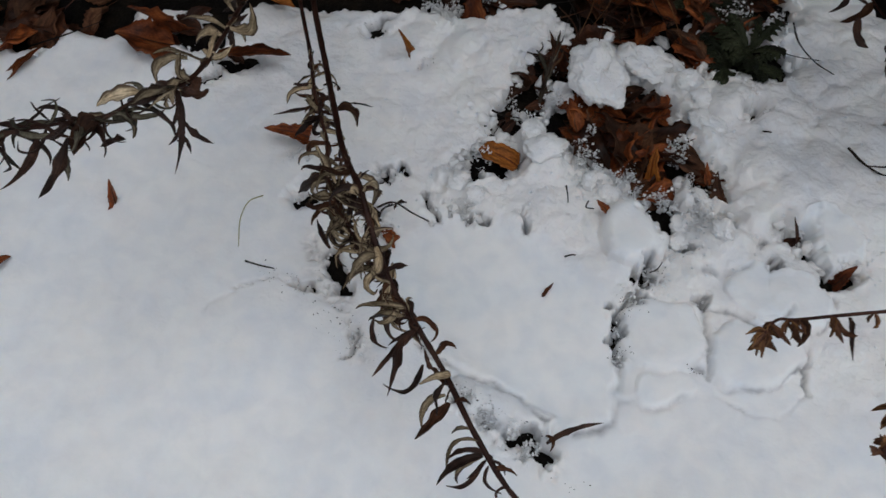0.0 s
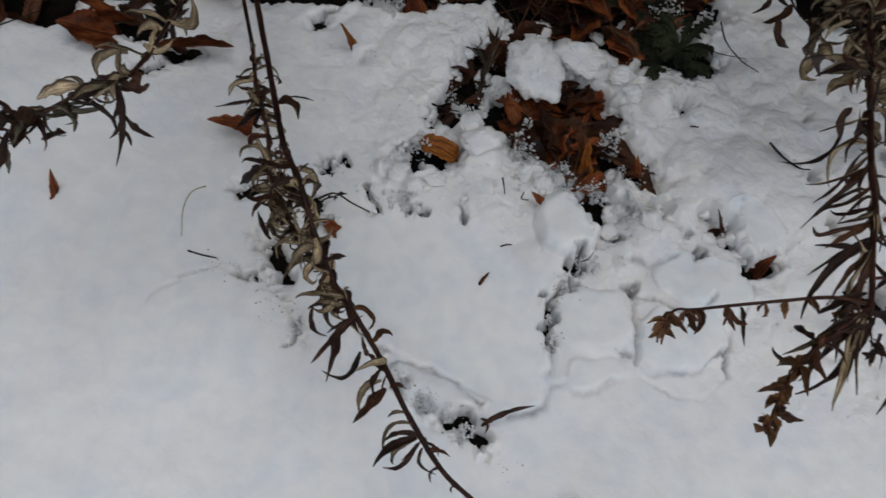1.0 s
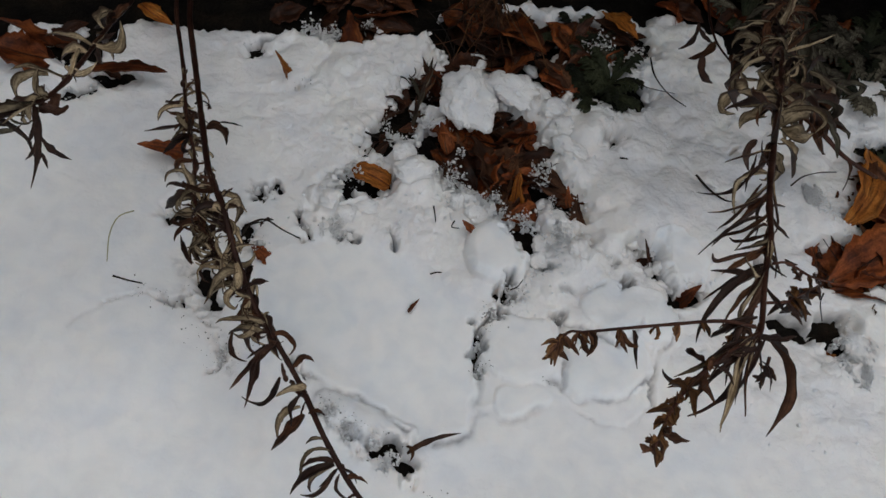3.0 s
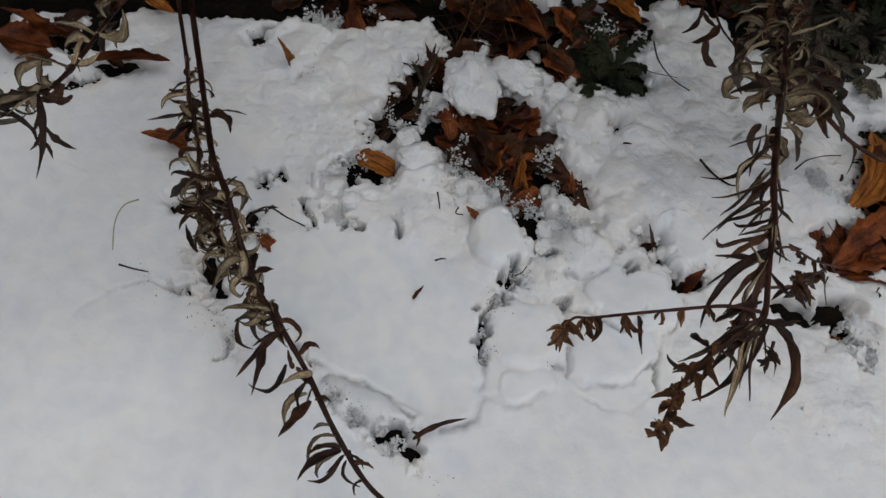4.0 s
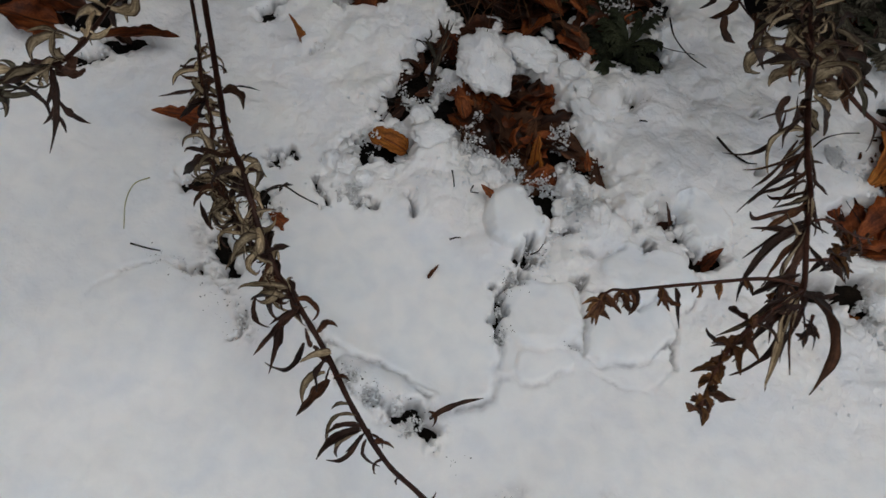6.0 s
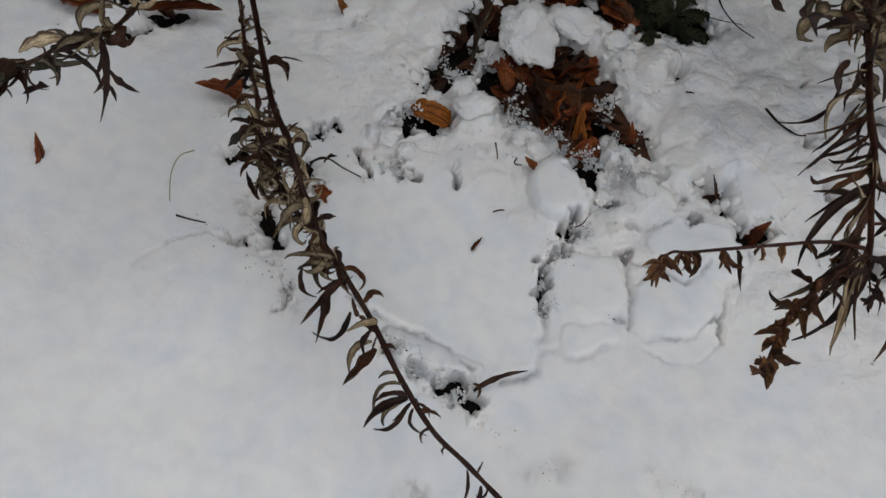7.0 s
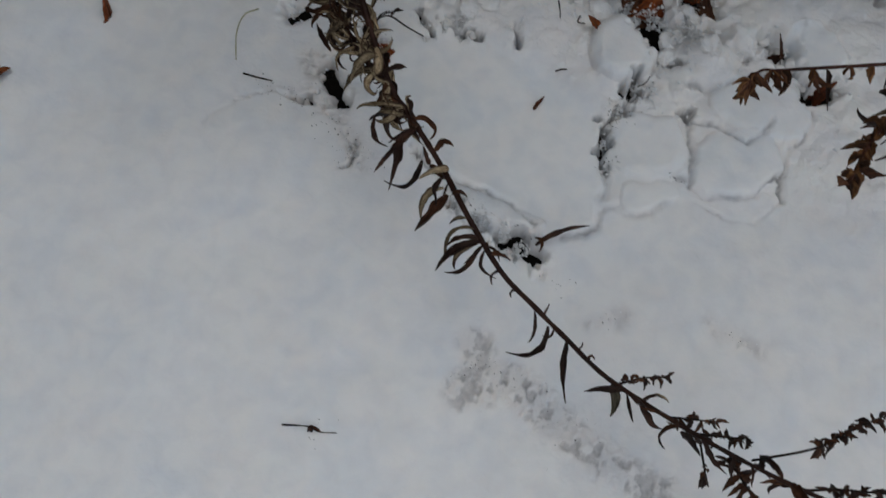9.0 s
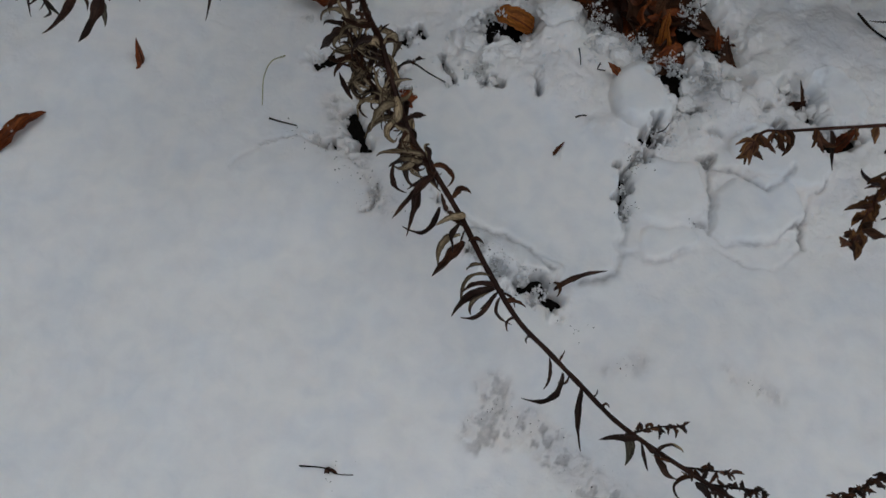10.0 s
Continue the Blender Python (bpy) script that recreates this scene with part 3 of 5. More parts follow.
def wall(name, x0, x1, y0, y1, z0, z1, mat, label):
    bm = bmesh.new()
    bmesh.ops.create_cube(bm, size=1.0)
    for v in bm.verts:
        v.co = ((x0 + x1) / 2 + v.co.x * (x1 - x0), (y0 + y1) / 2 + v.co.y * (y1 - y0), (z0 + z1) / 2 + v.co.z * (z1 - z0))
    bmesh.ops.bevel(bm, geom=bm.edges[:], offset=0.01, segments=2, affect="EDGES")
    me = bpy.data.meshes.new(name)
    bm.to_mesh(me)
    bm.free()
    me.materials.append(mat)
    return tagged(new(name, me), label, "wall", kind="structure")


# unseen walls added to cut sky light; the upper one juts over the bed
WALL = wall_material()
wall("wall_north", -3.0, 3.0, 0.66, 0.86, -0.1, 0.50, WALL, "dark unseen wall added behind the bed to cut sky light")
# added out of sight on the left, to dim that side
wall("wall_west", -2.2, -1.9, -3.0, 0.386, -0.1, 2.6, WALL, "dark unseen wall added at the side to dim the left")
wall("wall_north_upper", -3.0, 3.0, 0.39, 0.86, 0.503, 2.60, WALL, "dark unseen overhang added to cut sky light over the bed")


# ---- helpers for leaves, stems and plants ----
def V(p):
    return Vector(p)


def bezier(b, c, t, n):
    b, c, t = V(b), V(c), V(t)
    return [b * (1 - k) ** 2 + c * 2 * k * (1 - k) + t * k * k for k in (i / n for i in range(n + 1))]


def smooth_line(points, per=6):
    """A smooth line through the given points."""
    p = [V(q) for q in points]
    p = [p[0] * 2 - p[1]] + p + [p[-1] * 2 - p[-2]]
    out = []
    for i in range(1, len(p) - 2):
        for k in range(per):
            u = k / per
            out.append(0.5 * ((2 * p[i]) + (p[i + 1] - p[i - 1]) * u + (2 * p[i - 1] - 5 * p[i] + 4 * p[i + 1] - p[i + 2]) * u * u
                              + (3 * p[i] - p[i - 1] - 3 * p[i + 1] + p[i + 2]) * u ** 3))
    return out + [p[-2]]


def tube(bm, line, r0, r1, sides=7, knots=0.0, slot=0):
    rings = []
    n = len(line)
    up = Vector((0.31, 0.2, 0.93))
    for i, p in enumerate(line):
        t = (line[min(i + 1, n - 1)] - line[max(i - 1, 0)]).normalized()
        s = t.cross(up).normalized()
        w = s.cross(t)
        r = r0 + (r1 - r0) * i / max(n - 1, 1)
        r *= 1 + knots * noise.noise(p * 90)
        rings.append([bm.verts.new(p + (s * math.cos(a) + w * math.sin(a)) * r) for a in (2 * math.pi * k / sides for k in range(sides))])
    for a, b in zip(rings, rings[1:]):
        for k in range(sides):
            bm.faces.new((a[k], a[(k + 1) % sides], b[(k + 1) % sides], b[k])).material_index = slot
    for ring, flip in ((rings[0], True), (rings[-1], False)):
        bm.faces.new(ring[::-1] if flip else ring).material_index = slot


def blade(bm, b, c, t, width, roll=0.0, fold=0.35, shape="lance", teeth=0.0, wave=0.0, thick=0.0005, twist=0.0, curl=0.0, line=None):
    """A leaf blade along a bent midline: an upper skin (slot 0) and an under skin (slot 1), folded along the midrib."""
    n = len(line) - 1 if line else 14 if shape == "lance" else 18
    line = line or bezier(b, c, t, n)
    cols = (-1.0, -0.62, -0.25, 0.0, 0.25, 0.62, 1.0)
    top, low = [], []
    across = None
    for i, p in enumerate(line):
        k = i / n
        d = (line[min(i + 1, n)] - line[max(i - 1, 0)]).normalized()
        # the blade keeps its side as it bends
        s = d.cross(Vector((0, 0, 1))) if across is None else across - d * across.dot(d)
        s = s.normalized() if s.length > 0.05 else d.orthogonal().normalized()
        across = s
        up = s.cross(d).normalized()
        a = math.radians(roll + twist * k)
        s, up = s * math.cos(a) + up * math.sin(a), up * math.cos(a) - s * math.sin(a)
        if shape == "lance":
            w = 0.5 * width * (math.sin(math.pi * min(1, k * 0.97 + 0.03) ** 0.8) ** 0.85 + 0.06) * (1 - 0.25 * k)
            w *= 0.95 + 0.5 * noise.noise(Vector((k * 5, line[0].x * 900, line[0].y * 900)))
        elif shape == "strip":
            w = 0.5 * width * min(1, 6 * k + 0.3, 5 * (1 - k) + 0.05)
        elif shape == "spike":
            w = 0.5 * width * (1.02 - k) ** 0.8 * (0.9 + 0.3 * noise.noise(Vector((k * 6, p.x * 300, 0.5))))
        else:
            w = 0.5 * width * (math.sin(math.pi * k ** 0.72) ** 0.8 * (1 - 0.15 * k) + 0.01)
        if teeth:
            w *= 1 + teeth * (0.5 if i % 2 else -0.5) + 1.5 * teeth * noise.noise(Vector((k * 4, p.x * 200, p.y * 200)))
        row_t, row_l = [], []
        for q in cols:
            ang = curl * abs(q)
            side = w * q * math.cos(ang * 0.6) * (1 + 0.35 * noise.noise(Vector((k * 7, 3.1 * (q > 0) + line[0].y * 700, line[0].x * 500))))
            lift = w * (fold * abs(q) + 0.6 * math.sin(ang) * abs(q)) + wave * w * noise.noise(Vector((p.x * 70, p.y * 70, q * 1.5 + 3 * p.z)))
            at_ = p + s * side + up * lift
            row_t.append(bm.verts.new(at_ + up * thick * 0.5))
            row_l.append(bm.verts.new(at_ - up * thick * 0.5))
        top.append(row_t), low.append(row_l)
    m = len(cols)
    uv = bm.loops.layers.uv.verify()
    for i in range(n):
        for j in range(m - 1):
            for skin, slot, corners in ((top, 0, ((0, 0), (1, 0), (1, 1), (0, 1))), (low, 1, ((0, 0), (0, 1), (1, 1), (1, 0)))):
                f = bm.faces.new([skin[i + a][j + q] for a, q in corners])
                f.material_index = slot
                for loop, (a, q) in zip(f.loops, corners):
                    loop[uv].uv = ((j + q) / (m - 1) + 3 * slot, (i + a) / n * 2)
        bm.faces.new((top[i][0], low[i][0], low[i + 1][0], top[i + 1][0])).material_index = 0
        bm.faces.new((top[i][-1], top[i + 1][-1], low[i + 1][-1], low[i][-1])).material_index = 0


def part(name, bm, mats, parent=None, label="", smooth=True):
    me = bpy.data.meshes.new(name)
    bm.to_mesh(me)
    bm.free()
    for m in (mats if isinstance(mats, (list, tuple)) else [mats]):
        me.materials.append(m)
    me.polygons.foreach_set("use_smooth", [smooth] * len(me.polygons))
    ob = new(name, me)
    ob.parent = parent
    if label:
        tagged(ob, label)
    return ob


def thing(name, place, label, category, group=""):
    ob = new(name)
    ob.empty_display_size = 0.02
    ob.location = place
    return tagged(ob, label, category, group)


def own(ob, parent):
    """Hang a part built in world places under its thing."""
    ob.parent = parent
    ob.matrix_parent_inverse = Matrix.Translation(parent.location).inverted() if parent.parent is None else Matrix.Identity(4)
    return ob


def stem(plant, points, r0, r1, name="stem", mat=None, per=7, knots=0.25, label=""):
    bm = bmesh.new()
    line = smooth_line(points, per)
    tube(bm, line, r0, r1, 8, knots)
    ob = own(part(name, bm, mat or STEM, None, label), plant)
    return ob, line


def leaf(plant, b, c, t, width, upper, under, label="", **more):
    bm = bmesh.new()
    blade(bm, b, c, t, width, **more)
    return own(part("leaf", bm, [upper, under], None, label), plant)


def lobed_leaf(plant, lobes, upper, under, label="", **more):
    """One leaf cut into narrow lobes."""
    bm = bmesh.new()
    for b, c, t, w in lobes:
        blade(bm, b, c, t, w, **more)
    return own(part("leaf", bm, [upper, under], None, label), plant)


def husks(plant, line, count, size, rng, start=0.2, spread=1.0, name="husk", mats=(BRACT, BROWN)):
    """Small curled husks along the end of a twig."""
    n = len(line)
    for k in range(count):
        bm = bmesh.new()
        u = start + (1 - start) * k / max(count - 1, 1)
        i = min(int(u * (n - 1)), n - 2)
        p = line[i].lerp(line[i + 1], u * (n - 1) - i)
        d = (line[i + 1] - line[i]).normalized()
        side = Vector((rng.uniform(-1, 1), rng.uniform(-1, 1), rng.uniform(-0.9, 0.5))).normalized()
        away = (d * rng.uniform(0.1, 0.9) + side * spread).normalized()
        s = size * rng.uniform(0.6, 1.25)
        bend = Vector((rng.uniform(-0.4, 0.4), rng.uniform(-0.6, 0.1), rng.uniform(-0.5, 0.1))) * s
        blade(bm, p, p + away * s * 0.5, p + away * s + bend, s * rng.uniform(0.36, 0.66), roll=rng.uniform(0, 360), fold=0.8, curl=0.8, wave=0.6, shape="lance", twist=rng.uniform(-90, 90))
        own(part(name, bm, list(mats)), plant)


def curly_leaves(plant, line, u0, u1, count, size, rng, mats, width=0.25, droop=0.4, reach=1.0, bias=(0, 0, 0), bend=(15, 190), fan=1.0, along=(-0.9, 1.1)):
    """Dry leaves that curl back towards the stem between two places on it."""
    n = len(line)
    for k in range(count):
        # leaves sit in loose whorls, some curling up along the stem and some down
        node = (k // 4 + rng.uniform(0, 0.7)) / math.ceil(count / 4)
        u = min(u0 + (u1 - u0) * node, 0.999)
        i = min(int(u * (n - 1)), n - 2)
        p = line[i].lerp(line[i + 1], u * (n - 1) - i)
        d = (line[i + 1] - line[i]).normalized()
        side = d.cross(Vector((0, 0, 1))).normalized()
        a = rng.uniform(0, 2 * math.pi)
        out = (side * math.cos(a) + side.cross(d) * math.sin(a) * 0.6) * fan + Vector(bias)
        s = size * rng.uniform(0.55, 1.3)
        way = (out * reach * 0.8 + d * rng.uniform(*along)).normalized()
        back = (d * rng.choice((-1, 1, 1)) - out * rng.uniform(0.2, 1.0) - Vector((0, 0, droop * rng.uniform(0.2, 1.4)))).normalized()
        axis_ = way.cross(back).normalized()
        n_seg, turn = 13, math.radians(rng.uniform(*bend))
        ease = rng.uniform(0.7, 2.2)
        line_, q, shake = [p], p, rng.uniform(0, 90)
        for i in range(n_seg):
            q = q + Matrix.Rotation(turn * ((i + 0.5) / n_seg) ** ease, 3, axis_) @ way * (s * 1.25 / n_seg)
            line_.append(q + noise.noise_vector(Vector((i * 0.28, shake, 0.5))) * s * 0.10 * i / n_seg)
        up, un = rng.choice(mats)
        leaf(plant, p, p, p, s * width * rng.uniform(0.5, 1.25), up, un, roll=rng.uniform(-60, 60), twist=rng.uniform(-130, 130), fold=rng.uniform(0.2, 0.8), curl=0.6, wave=0.7, line=line_)


def bunch(twig_part, p, count, size, way, rng, mats):
    """A few husks hanging from one place on a twig."""
    for k in range(count):
        bm = bmesh.new()
        d = (way + Vector((rng.uniform(-0.7, 0.7), rng.uniform(-0.4, 0.4), rng.uniform(-0.4, 0.4)))).normalized()
        s = size * rng.uniform(0.6, 1.2)
        side = Vector((rng.uniform(-0.4, 0.4), rng.uniform(-0.3, 0.3), rng.uniform(-0.3, 0.3))) * s
        blade(bm, p, p + d * s * 0.6 + side, p + d * s, s * rng.uniform(0.18, 0.36), shape="lance", roll=rng.uniform(0, 360), fold=0.8, curl=0.8, wave=0.6, twist=rng.uniform(-120, 120))
        own(part("husk", bm, list(mats)), twig_part)


# ---- the tall dry weed that lies across the snow ----
rng = random.Random(5)
MIXED = [(DARK, PALE), (PALE, DARK), (PALE, PALE), (DARK, PALE), (BROWN, PALE), (PALE, PALE)]
DARKS = [(DARK, DARK), (DARK, PALE), (BROWN, DARK), (DARK, BROWN)]
weed = thing("dry_weed", (-0.344, 0.425, -0.030), "withered brown weed with curled leaves arching over the snow", "weed")
_, main_a = stem(weed, [(-0.344, 0.425, -0.030), (-0.294, 0.278, 0.060), (-0.268, 0.210, 0.085), (-0.239, 0.138, 0.115), (-0.214, 0.075, 0.140), (-0.190, 0.017, 0.158), (-0.167, -0.022, 0.172), (-0.147, -0.061, 0.160),
                        (-0.128, -0.090, 0.142), (-0.102, -0.120, 0.143), (-0.075, -0.153, 0.142), (-0.046, -0.195, 0.145), (-0.016, -0.227, 0.132), (0.012, -0.242, 0.112), (0.042, -0.265, 0.112),
                        (0.075, -0.291, 0.118), (0.125, -0.317, 0.128), (0.172, -0.338, 0.138), (0.225, -0.357, 0.150), (0.274, -0.368, 0.155)], 0.0034, 0.0015)
_, second_a = stem(weed, [(-0.360, 0.411, -0.030), (-0.312, 0.284, 0.050), (-0.286, 0.220, 0.070), (-0.266, 0.171, 0.086), (-0.245, 0.112, 0.102), (-0.218, 0.053, 0.125), (-0.200, -0.002, 0.140), (-0.181, -0.036, 0.150), (-0.159, -0.063, 0.150)], 0.0026, 0.0015)
for b, c, t, w, up, un in [
    ((-0.102, -0.123, 0.145), (-0.112, -0.136, 0.150), (-0.130, -0.162, 0.135), 0.011, DARK, DARK),
    ((-0.112, -0.131, 0.145), (-0.113, -0.150, 0.150), (-0.116, -0.173, 0.130), 0.011, DARK, DARK),
    ((-0.136, -0.120, 0.150), (-0.139, -0.139, 0.140), (-0.123, -0.135, 0.130), 0.007, DARK, PALE),
    ((-0.093, -0.148, 0.142), (-0.096, -0.177, 0.135), (-0.122, -0.161, 0.120), 0.007, DARK, DARK),
    ((-0.071, -0.154, 0.145), (-0.083, -0.159, 0.155), (-0.093, -0.163, 0.140), 0.011, PALE, PALE),
    ((-0.072, -0.170, 0.145), (-0.092, -0.175, 0.140), (-0.086, -0.191, 0.120), 0.010, PALE, DARK),
    ((-0.068, -0.175, 0.145), (-0.075, -0.193, 0.140), (-0.090, -0.198, 0.115), 0.013, BROWN, DARK),
]:
    leaf(weed, b, c, t, w * 0.7, up, un, fold=0.8, curl=0.7, twist=rng.uniform(-70, 70), wave=0.5)
for b, c, t, w, up, un in [
    ((-0.038, -0.210, 0.146), (-0.056, -0.216, 0.150), (-0.068, -0.230, 0.120), 0.012, DARK, BROWN),
    ((-0.043, -0.200, 0.146), (-0.067, -0.194, 0.140), (-0.062, -0.221, 0.120), 0.006, PALE, DARK),
    ((-0.037, -0.213, 0.146), (-0.043, -0.232, 0.130), (-0.061, -0.228, 0.115), 0.007, DARK, PALE),
    ((-0.035, -0.212, 0.146), (-0.041, -0.219, 0.140), (-0.047, -0.225, 0.135), 0.005, DARK, DARK),
    ((-0.032, -0.212, 0.145), (-0.023, -0.210, 0.140), (-0.020, -0.217, 0.130), 0.004, DARK, DARK),
    ((-0.050, -0.192, 0.146), (-0.059, -0.190, 0.140), (-0.063, -0.193, 0.130), 0.005, PALE, DARK),
    ((-0.137, -0.085, 0.155), (-0.127, -0.077, 0.160), (-0.119, -0.072, 0.150), 0.008, DARK, DARK),
    ((-0.142, -0.075, 0.165), (-0.157, -0.084, 0.170), (-0.161, -0.095, 0.150), 0.014, PALE, PALE),
]:
    leaf(weed, b, c, t, w * 0.7, up, un, fold=0.7, curl=0.6, twist=rng.uniform(-60, 60), wave=0.5)
for b, c, t, w, up, un in [
    ((-0.183, -0.068, 0.150), (-0.191, -0.060, 0.150), (-0.202, -0.038, 0.140), 0.007, DARK, DARK),
    ((-0.236, 0.097, 0.110), (-0.254, 0.086, 0.110), (-0.281, 0.090, 0.095), 0.007, DARK, DARK),
    ((-0.207, 0.097, 0.120), (-0.197, 0.099, 0.120), (-0.187, 0.104, 0.110), 0.003, TWIG, TWIG),
    ((-0.214, 0.080, 0.130), (-0.200, 0.089, 0.130), (-0.197, 0.080, 0.110), 0.014, BROWN, PALE),
    ((-0.199, 0.005, 0.140), (-0.215, -0.002, 0.140), (-0.235, 0.007, 0.100), 0.016, DARK, DARK),
    ((-0.175, -0.012, 0.160), (-0.171, -0.008, 0.165), (-0.165, 0.001, 0.165), 0.007, DARK, DARK),
    ((-0.163, -0.026, 0.175), (-0.152, -0.013, 0.175), (-0.159, -0.025, 0.150), 0.015, PALE, PALE),
    ((-0.167, -0.030, 0.175), (-0.179, -0.024, 0.180), (-0.177, -0.023, 0.150), 0.015, PALE, PALE),
    ((-0.145, -0.068, 0.165), (-0.133, -0.084, 0.170), (-0.149, -0.083, 0.140), 0.013, PALE, DARK),
]:
    leaf(weed, b, c, t, w * 0.7, up, un, fold=0.7, curl=0.6, twist=rng.uniform(-60, 60), wave=0.5)
for b, c, t, w, up, un in [
    ((0.026, -0.257, 0.112), (0.028, -0.285, 0.110), (-0.002, -0.278, 0.090), 0.008, DARK, DARK),
    ((0.014, -0.247, 0.112), (0.020, -0.263, 0.105), (0.014, -0.269, 0.095), 0.005, DARK, DARK),
    ((0.042, -0.265, 0.112), (0.042, -0.286, 0.105), (0.051, -0.310, 0.085), 0.009, DARK, DARK),
    ((0.079, -0.295, 0.118), (0.084, -0.308, 0.110), (0.085, -0.316, 0.095), 0.011, GREY, PALE),
    ((0.091, -0.301, 0.118), (0.096, -0.311, 0.110), (0.102, -0.318, 0.100), 0.005, DARK, DARK),
    ((0.001, -0.235, 0.115), (-0.008, -0.232, 0.115), (-0.005, -0.237, 0.105), 0.005, DARK, DARK),
    ((0.131, -0.324, 0.128), (0.140, -0.333, 0.128), (0.149, -0.338, 0.120), 0.011, DARK, GREY),
]:
    leaf(weed, b, c, t, w * 0.7, up, un, fold=0.7, curl=0.6, twist=rng.uniform(-60, 60), wave=0.5)
curly_leaves(weed, second_a, 0.38, 0.98, 90, 0.023, rng, MIXED + DARKS[:1], 0.26, 0.3, 0.55, (-0.12, 0, 0), (60, 240))
curly_leaves(weed, main_a, 0.27, 0.47, 84, 0.027, rng, MIXED + DARKS[:2], 0.25, 0.35, 0.65, (-0.70, -0.1, 0), (50, 230))
curly_leaves(weed, second_a, 0.80, 1.0, 26, 0.026, rng, DARKS + [(PALE, PALE), (PALE, DARK), (PALE, PALE)], 0.20, 0.5, 0.9, (-0.9, -0.4, -0.4), (60, 200))
curly_leaves(weed, second_a, 0.50, 0.62, 4, 0.028, rng, DARKS, 0.3, 0.3, 0.7)
for b, c, t, w, up, un in [
    ((-0.039, -0.208, 0.146), (-0.052, -0.207, 0.150), (-0.064, -0.215, 0.135), 0.006, DARK, PALE),
    ((-0.039, -0.211, 0.146), (-0.058, -0.222, 0.140), (-0.053, -0.226, 0.120), 0.005, PALE, DARK),
    ((-0.033, -0.216, 0.146), (-0.038, -0.228, 0.135), (-0.020, -0.228, 0.120), 0.003, DARK, DARK),
    ((-0.087, -0.151, 0.143), (-0.093, -0.145, 0.150), (-0.094, -0.137, 0.145), 0.005, DARK, DARK),
    ((-0.113, -0.115, 0.146), (-0.131, -0.114, 0.150), (-0.142, -0.117, 0.135), 0.007, PALE, DARK),
    ((-0.119, -0.108, 0.146), (-0.124, -0.126, 0.150), (-0.139, -0.115, 0.135), 0.006, PALE, PALE),
    ((-0.065, -0.174, 0.145), (-0.057, -0.171, 0.148), (-0.053, -0.172, 0.140), 0.004, BROWN, DARK),
]:
    leaf(weed, b, c, t, w, up, un, fold=0.7, curl=0.6, twist=rng.uniform(-60, 60), wave=0.5)
curly_leaves(weed, main_a, 0.44, 0.56, 8, 0.022, rng, DARKS, 0.25, 0.3, 0.7)
curly_leaves(weed, main_a, 0.60, 0.80, 8, 0.012, rng, DARKS, 0.3, 0.3, 0.7)
curly_leaves(weed, main_a, 0.80, 0.98, 22, 0.020, rng, DARKS, 0.3, 0.5, 0.7)
for pts, count, size, start in [
    ([(0.082, -0.296, 0.118), (0.099, -0.288, 0.120), (0.121, -0.283, 0.120)], 20, 0.008, 0.15),
    ([(0.118, -0.315, 0.127), (0.138, -0.314, 0.130), (0.158, -0.313, 0.130)], 18, 0.008, 0.2),
    ([(0.141, -0.324, 0.131), (0.162, -0.323, 0.130), (0.180, -0.321, 0.130)], 18, 0.008, 0.25),
    ([(0.180, -0.338, 0.140), (0.220, -0.324, 0.150), (0.242, -0.309, 0.155), (0.264, -0.295, 0.160)], 54, 0.008, 0.35),
    ([(0.145, -0.331, 0.132), (0.152, -0.343, 0.120), (0.158, -0.354, 0.110)], 8, 0.009, 0.6),
    ([(0.165, -0.335, 0.136), (0.175, -0.348, 0.130), (0.191, -0.363, 0.120)], 22, 0.012, 0.1),
] + [
    ([(0.214, -0.354, 0.148), (0.241, -0.349, 0.150), (0.272, -0.347, 0.150)], 24, 0.008, 0.3),
    ([(-0.238, 0.121, 0.110), (-0.229, 0.122, 0.115), (-0.221, 0.117, 0.115)], 3, 0.005, 0.8),
    ([(-0.155, -0.022, 0.130), (-0.153, -0.006, 0.120), (-0.146, 0.011, 0.100)], 4, 0.006, 0.7),
]:
    twig_part, line = stem(weed, pts, 0.0010, 0.0006, "side_twig", TWIG, 4)
    husks(twig_part, line, count, size, rng, start, mats=(BROWN, DARK))

# ---- the weed that leans in towards the camera ----
rng = random.Random(11)
lean = thing("leaning_weed", (0.441, 0.623, -0.030), "withered weed with grey-brown leaves and drooping seed heads", "weed")
_, main_b = stem(lean, [(0.441, 0.623, -0.030), (0.357, 0.385, 0.120), (0.304, 0.237, 0.210), (0.258, 0.101, 0.285), (0.227, 0.014, 0.332), (0.201, -0.065, 0.372), (0.192, -0.108, 0.388), (0.183, -0.137, 0.398),
                        (0.176, -0.172, 0.405), (0.171, -0.184, 0.408)], 0.0030, 0.0013)
tip_part, tip_b = stem(lean, [(0.173, -0.179, 0.407), (0.156, -0.194, 0.412), (0.137, -0.213, 0.415), (0.123, -0.234, 0.420), (0.115, -0.253, 0.421)], 0.0013, 0.0006, "side_twig", STEM)
husks(tip_part, tip_b, 34, 0.0085, rng, 0.36, 0.45)
curly_leaves(lean, tip_b, 0.0, 0.5, 10, 0.020, rng, DARKS, 0.22, 0.3, 0.6)
side_part, side_b = stem(lean, [(0.172, -0.175, 0.406), (0.153, -0.177, 0.410), (0.126, -0.185, 0.413), (0.099, -0.194, 0.417), (0.082, -0.200, 0.420), (0.075, -0.201, 0.420), (0.071, -0.205, 0.419), (0.068, -0.211, 0.417)], 0.0011, 0.0005, "side_twig", STEM)
